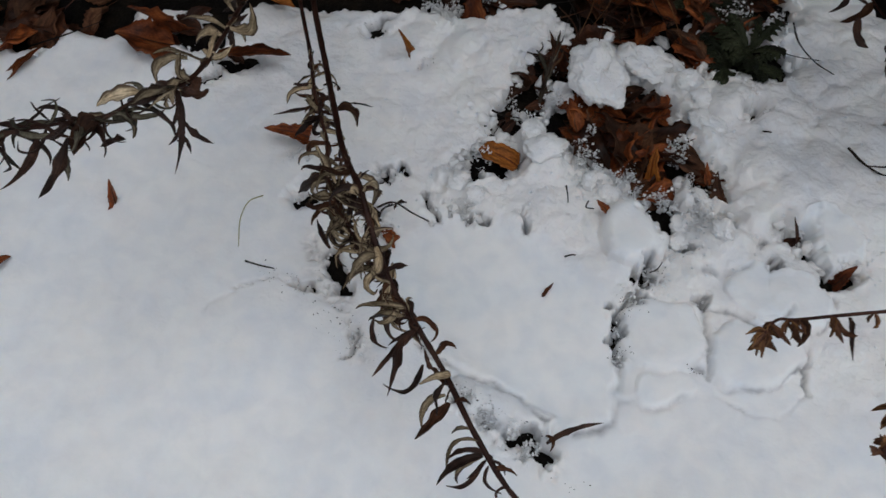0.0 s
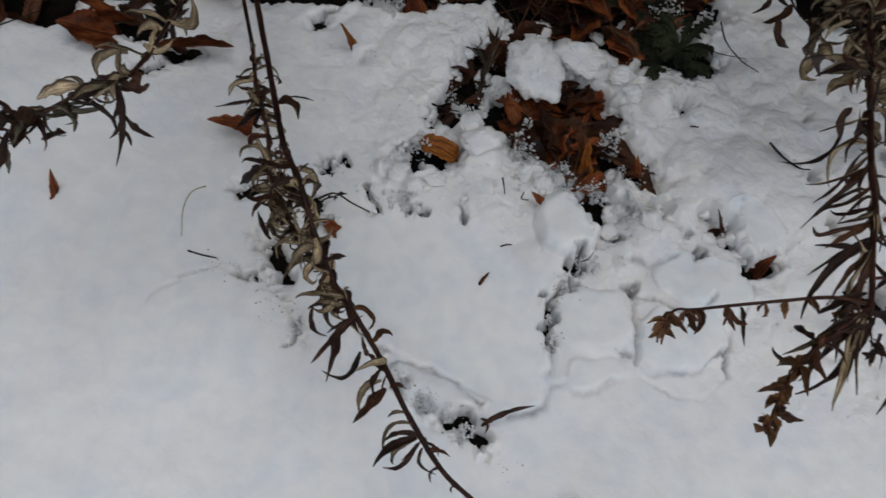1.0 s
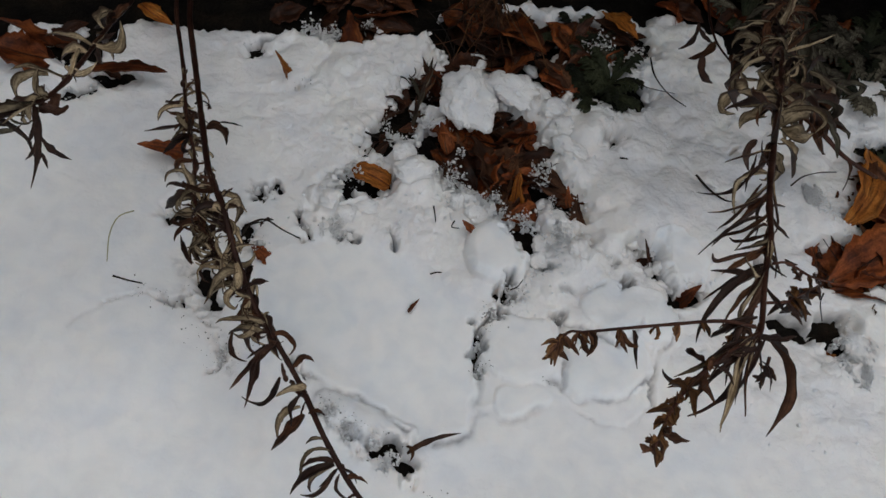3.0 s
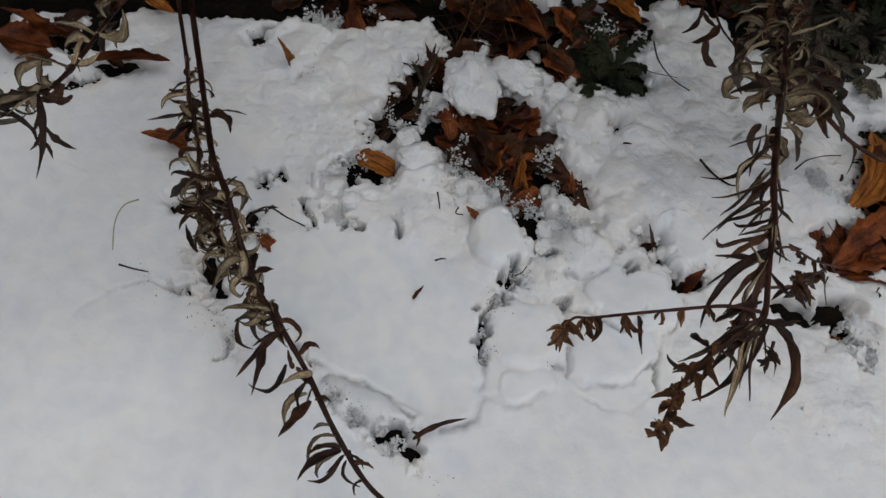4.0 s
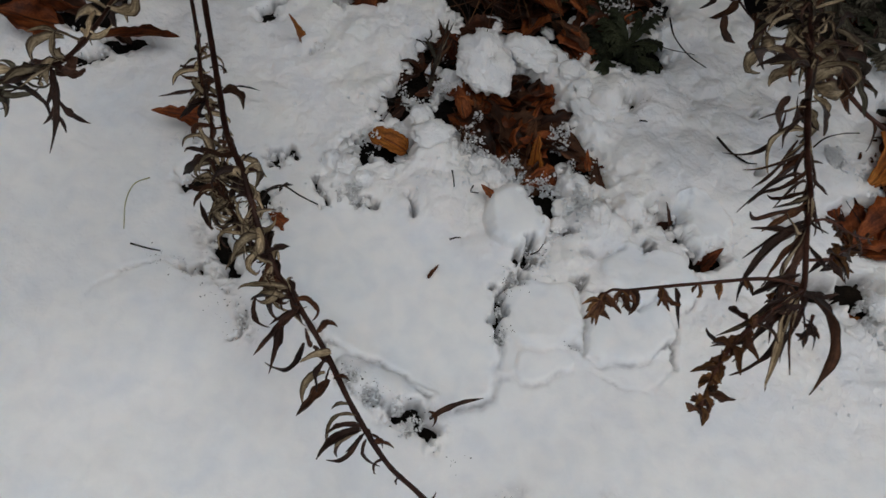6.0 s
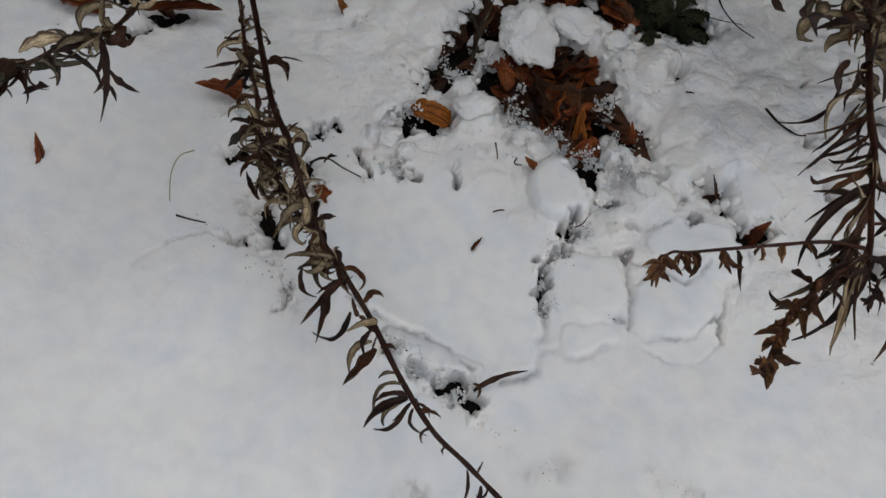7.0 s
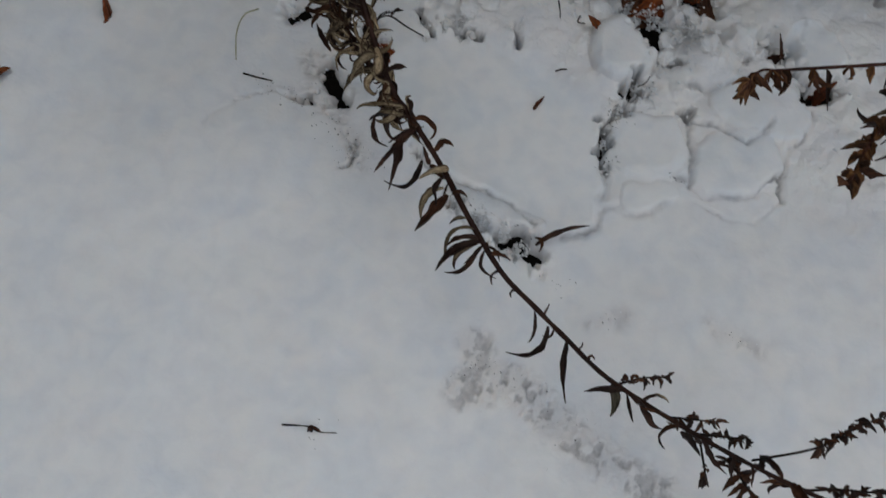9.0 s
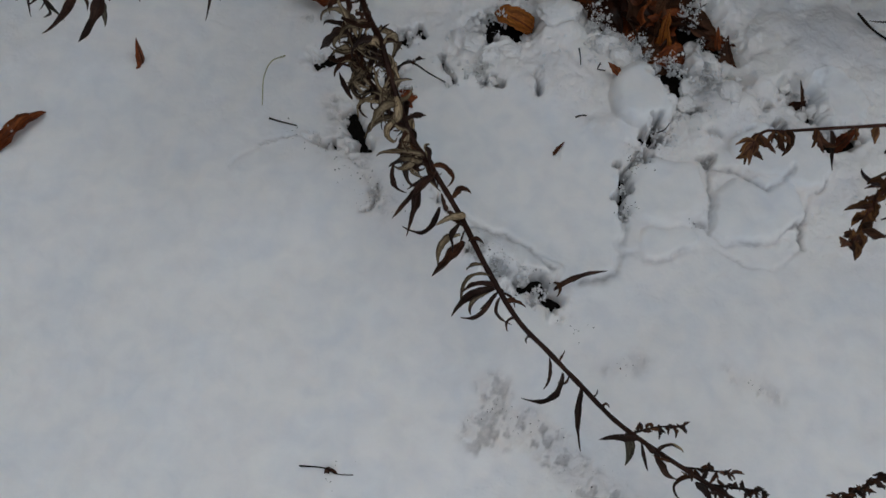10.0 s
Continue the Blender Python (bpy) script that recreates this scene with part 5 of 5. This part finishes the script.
litter(0.1318, 0.3324, 0.025, 6, WET, (0.03, 0.05))
litter(0.1545, 0.1535, 0.015, 4, [BROWN, RUST], (0.02, 0.035))
litter(-0.4411, 0.2570, 0.03, 3, [UMBER], (0.03, 0.05))
litter(-0.3821, 0.2234, 0.01, 1, [UMBER], (0.02, 0.03))
litter(-0.6480, 0.2416, 0.04, 6, [UMBER, UMBER, BROWN], (0.04, 0.07))
litter(-0.5924, 0.2738, 0.05, 7, [UMBER, UMBER, BROWN], (0.04, 0.07))
litter(-0.0836, 0.3975, 0.05, 12, WET, (0.04, 0.07))
litter(-0.1795, 0.3860, 0.05, 8, [UMBER], (0.04, 0.07))
litter(0.4834, 0.1358, 0.05, 18, WET, (0.04, 0.08), 0.022)
litter(0.5121, 0.2390, 0.04, 14, WET, (0.04, 0.07), 0.02)
litter(0.4568, 0.4853, 0.06, 16, [UMBER, UMBER, RUST])
litter(0.3079, 0.4830, 0.05, 10, WET)
litter(0.2361, 0.0938, 0.008, 3, [UMBER], (0.015, 0.025), 0.008)
litter(-0.0658, 0.1956, 0.010, 3, [UMBER], (0.02, 0.03), 0.008)
litter(0.1018, 0.0272, 0.006, 2, [UMBER], (0.012, 0.02), 0.008)
litter(0.4345, 0.0210, 0.004, 2, [ORANGE, RUST], (0.018, 0.022))
name_litter()

# ---- green herb leaves that stayed green under the snow ----
rng = random.Random(8)


def green_herb(x, y, z, count, size, mats, label, spread=1.0):
    herb = thing("green_herb", (x, y, z), label, "herb")
    for k in range(count):
        a = 2 * math.pi * k / count + rng.uniform(-0.3, 0.3)
        s = size * rng.uniform(0.65, 1.15)
        d = Vector((math.cos(a), math.sin(a), 0))
        n = Vector((-d.y, d.x, 0))
        base = Vector((x, y, z)) + d * size * 0.1
        top = rng.uniform(0.15, 0.5) * s
        tip = base + d * s * spread + Vector((0, 0, top))
        lobes = [(base, base.lerp(tip, 0.5) + Vector((0, 0, 0.012)), tip, s * 0.26)]
        for u in (0.3, 0.48, 0.64, 0.8):
            p = base.lerp(tip, u) + Vector((0, 0, 0.012 * 4 * u * (1 - u) * 0.5))
            for sg in (-1, 1):
                q = p + (d * 0.7 + n * sg * 0.8) * s * (0.36 - 0.18 * u)
                lobes.append((p, p.lerp(q, 0.5) + Vector((0, 0, 0.003)), q - Vector((0, 0, 0.003)), s * 0.19))
        lobed_leaf(herb, lobes, *rng.choice(mats), fold=0.2, wave=0.3)
    return herb


herb_z = -0.014
green_herb(0.1804, 0.3202, herb_z, 12, 0.044, [(GREEN, GREEN)], "dark green herb with deeply lobed leaves in a snow hole")
green_herb(0.1936, 0.3406, herb_z + 0.010, 9, 0.038, [(GREEN, GREEN), (GREEN, GREY)], "dark green herb with deeply lobed leaves in a snow hole")
for px, py in ((0.4823, 0.4420), (0.5260, 0.4705), (0.4408, 0.4720), (0.3677, 0.4910), (0.5143, 0.4017)):
    green_herb(px, py, -0.010, 10, 0.055, [(GREEN, GREY), (GREY, GREEN), (GREY, GREY), (GREEN, GREEN)], "dark grey-green herb under the leaning weed")
for px, py in ((0.1418, 0.4080), (0.1708, 0.3953)):
    green_herb(px, py, -0.015, 7, 0.035, [(GREY, GREY), (GREEN, GREY)], "grey-green mossy herb among leaves and snow")
green_herb(0.5218, 0.2895, -0.03, 8, 0.045, [(GREEN, GREEN)], "dark green herb in a snow hole")


# ---- twigs, stalks and scraps on the snow ----
def twig(points, r, label, mat=None, name="twig"):
    bm = bmesh.new()
    tube(bm, smooth_line(points, 6), r, r * 0.6, 6, 0.3)
    return tagged(part(name, bm, mat or TWIG), label, "twig")


twig([(-0.292, -0.027, 0.012), (-0.276, -0.030, 0.014), (-0.263, -0.029, 0.010)], 0.0012, "thin dark twig lying on the snow")
twig([(-0.177, 0.050, 0.020), (-0.161, 0.054, 0.028), (-0.142, 0.050, 0.020), (-0.125, 0.051, 0.006)], 0.0011, "thin dark stalk leaning on the snow")
twig([(-0.082, 0.188, 0.020), (-0.068, 0.188, 0.014), (-0.052, 0.198, 0.000)], 0.0011, "thin dark twig over a hole")
twig([(0.232, 0.359, 0.030), (0.239, 0.335, 0.026), (0.257, 0.314, 0.022), (0.280, 0.305, 0.016)], 0.0010, "thin bent dark twig lying on the snow")
twig([(0.209, 0.332, 0.020), (0.230, 0.319, 0.022), (0.266, 0.322, 0.016)], 0.0007, "thin dark twig lying on the snow")
twig([(0.005, 0.106, 0.024), (0.008, 0.098, 0.020), (0.010, 0.094, 0.012)], 0.0010, "short dark stalk in the snow")
twig([(0.013, 0.034, 0.008), (0.019, 0.036, 0.010), (0.024, 0.038, 0.008)], 0.0010, "tiny dark twig scrap on the snow slab")
twig([(-0.294, 0.047, 0.014), (-0.305, 0.035, 0.018), (-0.309, 0.016, 0.014), (-0.305, -0.010, 0.006)], 0.0008, "pale dry grass blade curving on the snow", STRAW, "grass_blade")
twig([(0.289, 0.206, 0.020), (0.304, 0.191, 0.018), (0.323, 0.183, 0.014), (0.337, 0.186, 0.010)], 0.0014, "dark twig half buried in snow")
twig([(0.398, 0.213, 0.020), (0.410, 0.224, 0.026), (0.431, 0.234, 0.026), (0.455, 0.245, 0.018)], 0.0010, "thin dark twig arching over the snow")
twig([(0.402, 0.058, 0.060), (0.403, 0.051, 0.050), (0.425, 0.054, 0.010)], 0.0008, "thin dark stalk over a hole in the snow")
fallen((-0.157, -0.355, 0.002), (-0.151, -0.352, 0.008), (-0.145, -0.356, 0.004), 0.007, UMBER, "tiny dark leaf scrap lying on smooth snow", 20, shape="spike")
twig([(-0.180, -0.355, 0.004), (-0.158, -0.353, 0.006), (-0.146, -0.356, 0.006), (-0.132, -0.354, 0.003)], 0.0008, "thin dark twig scrap lying on smooth snow")
twig([(0.2045, 0.2175, 0.012), (0.2086, 0.2150, 0.016), (0.2130, 0.2178, 0.012)], 0.0013, "tiny dark bud scale lying on the snow")
twig([(0.029, 0.093, 0.022), (0.027, 0.083, 0.026), (0.035, 0.085, 0.022)], 0.0008, "thin hooked stalk on the snow")
twig([(0.096, 0.030, 0.010), (0.103, 0.034, 0.012), (0.108, 0.044, 0.010)], 0.0008, "thin dark root in a crack of the snow")
twig([(-0.042, 0.267, 0.030), (-0.039, 0.271, 0.034), (-0.041, 0.276, 0.036)], 0.0009, "short dark stalk at the edge of the litter")
twig([(-0.055, 0.268, 0.026), (-0.049, 0.263, 0.030), (-0.043, 0.260, 0.026)], 0.0009, "short dark stalk at the edge of the litter")
rng = random.Random(17)
for x, y, reach, count in ((0.0182, 0.3676, 0.035, 12), (-0.0251, 0.2743, 0.02, 6), (0.0717, 0.2352, 0.03, 6), (0.4518, 0.1375, 0.03, 5), (-0.5749, 0.2462, 0.04, 6)):
    for k in range(count):
        px, py = x + rng.uniform(-reach, reach), y + rng.uniform(-reach, reach)
        a, s = rng.uniform(0, math.pi), rng.uniform(0.02, 0.05)
        z = at(soil_height, px, py) + rng.uniform(0.010, 0.030)
        twig([(px - math.cos(a) * s, py - math.sin(a) * s, z - 0.012), (px, py, z), (px + math.cos(a + 0.3) * s, py + math.sin(a + 0.3) * s, z + rng.uniform(-0.01, 0.008))],
             rng.uniform(0.0006, 0.0011), "thin dry brown stalk lying in the leaf litter", rng.choice((BROWN, TWIG, STEM)), "dry_stalk")
# a tuft of dry brown stalks sticking out of the bed over the litter
for k in range(26):
    a = math.radians(rng.uniform(196, 292))
    s = rng.uniform(0.06, 0.13)
    bx, by = 0.046 + rng.uniform(-0.014, 0.014), 0.432 + rng.uniform(-0.012, 0.012)
    z = rng.uniform(0.010, 0.035)
    twig([(bx, by, -0.012), (bx + math.cos(a) * s * 0.4, by + math.sin(a) * s * 0.4, z + 0.012), (bx + math.cos(a + 0.15) * s * 0.75, by + math.sin(a + 0.15) * s * 0.75, z + 0.008),
          (bx + math.cos(a + rng.uniform(-0.2, 0.5)) * s, by + math.sin(a + rng.uniform(-0.2, 0.5)) * s, z - 0.012)], rng.uniform(0.0005, 0.0010), "thin dry brown stalk in a tuft over the litter", rng.choice((BROWN, BROWN, TWIG, BRACT)), "dry_stalk")
head = thing("dry_seed_head", (-0.034, 0.228, -0.020), "grey-brown dry seed head with frayed bracts", "seed head")
_, head_line = stem(head, [(-0.034, 0.228, -0.020), (-0.031, 0.246, 0.008), (-0.027, 0.264, 0.022), (-0.024, 0.280, 0.028)], 0.0028, 0.0020, "stem", GREY)
curly_leaves(head, head_line, 0.1, 0.95, 22, 0.020, rng, [(GREY, GREY), (BROWN, GREY), (DARK, BROWN)], 0.24, 0.2, 0.5, (0, 0.2, 0), (10, 80), 0.8, (0.2, 1.0))
scrap = thing("curled_leaf", (0.016, -0.151, -0.010), "dark curled strip of leaf lying out of a hole", "leaf")
leaf(scrap, (0.018, -0.151, 0.000), (0.031, -0.143, 0.030), (0.064, -0.128, 0.014), 0.006, DARK, BROWN, fold=0.5)
leaf(scrap, (0.016, -0.146, 0.006), (0.026, -0.151, 0.020), (0.021, -0.159, 0.004), 0.004, BROWN, DARK, fold=0.5)


# ---- clods of snow lying on the litter ----
def snow_clod(x, y, r, flat, seed):
    bm = bmesh.new()
    bmesh.ops.create_icosphere(bm, subdivisions=6 if r > 0.024 else 5, radius=1.0)
    off = Vector((seed * 3.7, seed * 1.3, seed * 2.1))
    for v in bm.verts:
        p = v.co.copy()
        w = Vector((noise.noise(p * 1.4 + off), noise.noise(p * 1.4 + off * 2), noise.noise(p * 1.4 - off)))
        q = p + 0.05 * w
        s = 0.92 + 0.36 * noise.noise(q * 1.3 + off) + 0.26 * abs(noise.noise(q * 2.2 + off)) + 0.10 * noise.noise(q * 5 + off) + 0.07 * noise.noise(q * 11 + off) + 0.03 * noise.noise(q * 16 + off) + 0.015 * noise.noise(q * 34 + off)
        v.co = Vector((p.x * s * r * (1 + 0.2 * math.sin(seed)), p.y * s * r * (1 - 0.2 * math.sin(seed)), max(p.z, -0.45) * s * r * flat))
    me = bpy.data.meshes.new("snow_clod")
    bm.to_mesh(me)
    bm.free()
    me.polygons.foreach_set("use_smooth", [True] * len(me.polygons))
    me.materials.append(SNOW)
    me.attributes.new("loose", "FLOAT", "POINT").data.foreach_set("value", [0.8] * len(me.vertices))
    ob = tagged(new("snow_clod", me), "rounded crumbly clod of white snow on brown leaf litter", "snow", "snow clods")
    ob.location = (x, y, max(at(soil_height, x, y) + 0.006, at(snow_height, x, y) - 0.2 * r) + 0.35 * r * flat)
    ob.rotation_euler = (0, 0, seed * 1.9)
    return ob


for k, (x, y, r) in enumerate([
    (0.0240, 0.2650, 0.036), (0.0070, 0.2480, 0.022), (0.0500, 0.2600, 0.020), (0.0800, 0.2940, 0.026), (0.1034, 0.2950, 0.021), (0.1250, 0.2747, 0.015),
    (0.1363, 0.2520, 0.015), (0.1446, 0.2212, 0.017), (0.1278, 0.2284, 0.011), (-0.0360, 0.1748, 0.014), (-0.0216, 0.1530, 0.020), (0.0027, 0.1698, 0.016),
    (0.0513, 0.1162, 0.012), (0.0299, 0.1306, 0.010), (0.1357, 0.0993, 0.016), (0.1250, 0.0764, 0.010), (0.1444, 0.1317, 0.011), (0.0283, 0.3378, 0.018), (0.4437, 0.4358, 0.016), (0.4144, 0.4136, 0.010), (0.0967, 0.3430, 0.009), (0.1298, 0.3681, 0.010),
] + [
    (0.0411, 0.3190, 0.012), (0.1276, 0.4069, 0.014), (0.1559, 0.4110, 0.016), (0.2243, 0.3713, 0.015), (0.2032, 0.3724, 0.010), (0.1785, 0.3764, 0.008),
    (0.4323, 0.0013, 0.010), (0.4717, 0.0351, 0.018), (-0.1047, 0.1022, 0.011), (-0.0852, 0.0950, 0.012), (-0.0669, 0.1055, 0.012), (0.1640, 0.0867, 0.012),
]):
    snow_clod(x, y, r, 0.42, k + 1)


# ---- grains of frozen snow in clusters on the litter and along ragged edges ----
def grains(name, spots, mat, label, category, big, lift, bare=False):
    r = np.random.RandomState(4)
    base = bmesh.new()
    bmesh.ops.create_icosphere(base, subdivisions=1, radius=1.0)
    bv = np.array([v.co[:] for v in base.verts])
    bf = np.array([[v.index for v in f.verts] for f in base.faces])
    base.free()
    table = np.array(spots, dtype=float)
    x0, y0, w = np.repeat(table[:, :3], table[:, 3].astype(int), axis=0).T
    k = len(x0)
    x, y = x0 + r.normal(0, 1, k) * w, y0 + r.normal(0, 0.8, k) * w
    held = snow_parts(x, y)[1] > (-0.0025 if bare else -1.0)
    x, y, x0, y0, w = (q[held] for q in (x, y, x0, y0, w))
    k = len(x)
    size = 0.0003 + big * r.rand(k) ** 2.2
    hump = np.exp(-((x - x0) ** 2 + (y - y0) ** 2) / (w * w))
    z = np.maximum(soil_height(x, y) + lift * (0.5 + hump * r.rand(k)), snow_height(x, y)) + size * 0.1
    shape = bv[None] * (1 + 1.2 * (r.rand(k, len(bv), 1) - 0.5)) * size[:, None, None] * (0.7 + 0.6 * r.rand(k, 1, 3))
    verts = (shape + np.stack([x, y, z], -1)[:, None]).reshape(-1, 3)
    faces = (bf[None] + len(bv) * np.arange(k)[:, None, None]).reshape(-1, 3)
    me = bpy.data.meshes.new(name)
    me.from_pydata(verts.tolist(), [], faces.tolist())
    me.polygons.foreach_set("use_smooth", [True] * len(me.polygons))
    me.materials.append(mat)
    tagged(new(name, me), label, category, kind="stuff")


DIRT = [
    (-0.2700, -0.0306, 0.008, 14), (-0.2431, -0.0367, 0.008, 18), (-0.0619, -0.1200, 0.007, 12), (-0.0342, -0.1407, 0.007, 12), (-0.1749, -0.0862, 0.012, 16), (-0.2070, -0.0676, 0.010, 10),
    (0.0758, -0.0081, 0.007, 22), (0.0755, -0.0515, 0.006, 18), (-0.2295, 0.2998, 0.008, 18), (-0.1682, 0.2605, 0.007, 10), (-0.0194, -0.2762, 0.010, 10),
    (-0.0001, -0.1545, 0.012, 40), (-0.2120, -0.0100, 0.010, 20), (0.0190, -0.2830, 0.014, 12), (0.0650, -0.3180, 0.016, 12), (-0.0220, -0.2740, 0.010, 8), (0.0940, -0.2120, 0.007, 6), (0.2080, -0.2080, 0.008, 6), (-0.1950, -0.0550, 0.014, 16), (-0.1650, -0.0900, 0.010, 12), (-0.0500, -0.1320, 0.010, 14), (0.0830, 0.0040, 0.008, 40), (0.0464, -0.1871, 0.010, 8), (-0.1738, 0.1075, 0.008, 16), (-0.0598, 0.1976, 0.010, 26), (0.1041, 0.0355, 0.008, 26),
]
DIRT += [
    (0.1454, -0.0582, 0.005, 14), (-0.1909, 0.0513, 0.012, 26), (-0.0949, 0.0755, 0.010, 10), (0.2027, 0.2526, 0.008, 14), (0.1287, 0.0667, 0.008, 18), (-0.1491, -0.3563, 0.008, 10),
]

grains("snow_grains", FROST + MORE_FROST, SNOW, "loose white grains of snow along ragged edges", "snow", 0.0012, 0.020, True)


# patches where frozen grains lie thick on leaves and thin snow: centre, radius
CRUSTS = [
    (0.0173, 0.1534, 0.019), (0.1373, 0.1029, 0.022), (0.1148, 0.1836, 0.015), (0.1018, 0.1214, 0.011), (-0.0379, 0.1863, 0.012), (-0.0929, 0.0710, 0.014), (0.0482, 0.2322, 0.006),
    (0.1627, 0.1512, 0.009), (0.0696, 0.1336, 0.014), (0.1755, 0.3959, 0.014), (0.2292, 0.3843, 0.016), (0.0508, 0.1337, 0.010), (-0.0812, 0.1418, 0.006), (0.1485, 0.1787, 0.007),
]
CRUSTS += [
    (0.0252, 0.1933, 0.005), (0.4290, 0.2093, 0.016), (0.4622, 0.0252, 0.022), (0.4746, 0.0019, 0.015), (-0.1706, 0.3429, 0.014), (-0.1517, 0.3334, 0.014), (-0.1053, 0.3620, 0.010),
    (-0.0186, 0.2325, 0.010), (-0.0535, 0.2053, 0.007), (0.1377, 0.2519, 0.009), (0.0869, 0.1150, 0.006), (0.1575, 0.1282, 0.006), (0.4671, 0.1934, 0.010), (-0.1624, 0.0343, 0.009),
    (-0.5400, -0.0850, 0.007), (-0.2700, 0.1150, 0.008), (0.0040, -0.1580, 0.007), (-0.0140, -0.1450, 0.006), (0.0830, 0.0040, 0.006), (0.0720, -0.0300, 0.005), (0.0950, 0.0360, 0.006), (-0.0550, -0.1300, 0.007), (-0.0380, -0.1410, 0.007),
]


def crust_spots():
    r = np.random.RandomState(31)
    out = []
    for cx, cy, reach in CRUSTS:
        n = int(4.6e6 * reach * reach)
        d, a = reach * r.rand(n) ** 0.5 * 1.15, r.uniform(0, 2 * math.pi, n)
        x, y = cx + d * np.cos(a), cy + d * np.sin(a)
        keep = fbm(x, y, 0.010, 3, 300) + 0.25 * (0.6 - d / reach) > -0.02
        out += [(px, py, 0.0004, 1) for px, py in zip(x[keep], y[keep])]
    return out


def edge_crumbs():
    """Small spots for crumbs, strewn thickly along ragged edges and thinly over litter and broken snow."""
    r = np.random.RandomState(12)
    x, y = r.uniform(-0.50, 0.52, 110000), r.uniform(-0.26, 0.46, 110000)
    _, edge, loose, _ = snow_parts(x, y)
    chance = 0.55 * step(0.0, 0.002, edge) * step(0.010, 0.003, edge) + 0.03 * step(0.45, 0.9, loose) * step(0.002, 0.008, edge)
    chance = chance * step(0.40, 0.34, y + 0.14 * step(0.0, -0.15, x)) * np.clip(0.6 + 2.5 * fbm(x, y, 0.04, 2, 200), 0.05, 1.6)
    keep = r.rand(len(x)) < chance
    return [(px, py, 0.0012, 1) for px, py in zip(x[keep], y[keep])]


def lumps():
    """Small crumbly lumps of snow that make up the ragged edges of the snow round holes and litter."""
    r = np.random.RandomState(77)
    base = bmesh.new()
    bmesh.ops.create_icosphere(base, subdivisions=3, radius=1.0)
    bf = np.array([[v.index for v in f.verts] for f in base.faces])
    forms = []
    for k in range(14):
        off = Vector((k * 5.3, k * 2.7, k * 3.9))
        forms.append([v.co * (0.85 + 0.45 * noise.noise(v.co * 1.2 + off) + 0.40 * abs(noise.noise(v.co * 2.4 + off)) + 0.22 * abs(noise.noise(v.co * 5.5 + off))) for v in base.verts])
    base.free()
    forms = np.array(forms)
    x, y = r.uniform(-0.13, 0.34, 40000), r.uniform(0.05, 0.42, 40000)
    edge = snow_parts(x, y)[1]
    chance = step(-0.004, 0.0, edge) * step(0.009, 0.003, edge) * np.clip(0.18 + 1.2 * fbm(x, y, 0.05, 2, 210), 0.02, 0.6)
    chance = chance * step(0.41, 0.37, y + 0.16 * step(0.0, -0.15, x)) * step(0.05, 0.10, y)
    keep = r.rand(len(x)) < 0.5 * chance
    x, y = x[keep], y[keep]
    n = len(x)
    size = 0.0022 + 0.0062 * r.rand(n) ** 2
    z = np.maximum(snow_height(x, y), soil_height(x, y) + 0.008) + 0.1 * size
    turn = r.uniform(0, 2 * math.pi, n)
    shape = forms[r.randint(0, len(forms), n)] * size[:, None, None] * (0.75 + 0.5 * r.rand(n, 1, 3))
    ca, sa = np.cos(turn)[:, None], np.sin(turn)[:, None]
    shape = np.stack([shape[..., 0] * ca - shape[..., 1] * sa, shape[..., 0] * sa + shape[..., 1] * ca, 0.8 * shape[..., 2]], -1)
    verts = (shape + np.stack([x, y, z], -1)[:, None]).reshape(-1, 3)
    faces = (bf[None] + forms.shape[1] * np.arange(n)[:, None, None]).reshape(-1, 3)
    me = bpy.data.meshes.new("snow_lumps")
    me.from_pydata(verts.tolist(), [], faces.tolist())
    me.polygons.foreach_set("use_smooth", [True] * len(me.polygons))
    me.materials.append(SNOW)
    me.attributes.new("loose", "FLOAT", "POINT").data.foreach_set("value", [0.7] * len(me.vertices))
    tagged(new("snow_lumps", me), "small crumbly lumps of white snow along ragged edges", "snow", kind="stuff")


lumps()
grains("frost_crust", crust_spots(), SNOW, "crust of white frozen grains over leaves and thin snow", "snow", 0.0014, 0.026)
grains("snow_crumbs", edge_crumbs(), SNOW, "crumbs of white snow strewn along ragged edges and litter", "snow", 0.0018, 0.012)
grains("soil_specks", DIRT, TWIG, "dark specks of soil and bark on the snow", "dirt", 0.0005, 0.004)
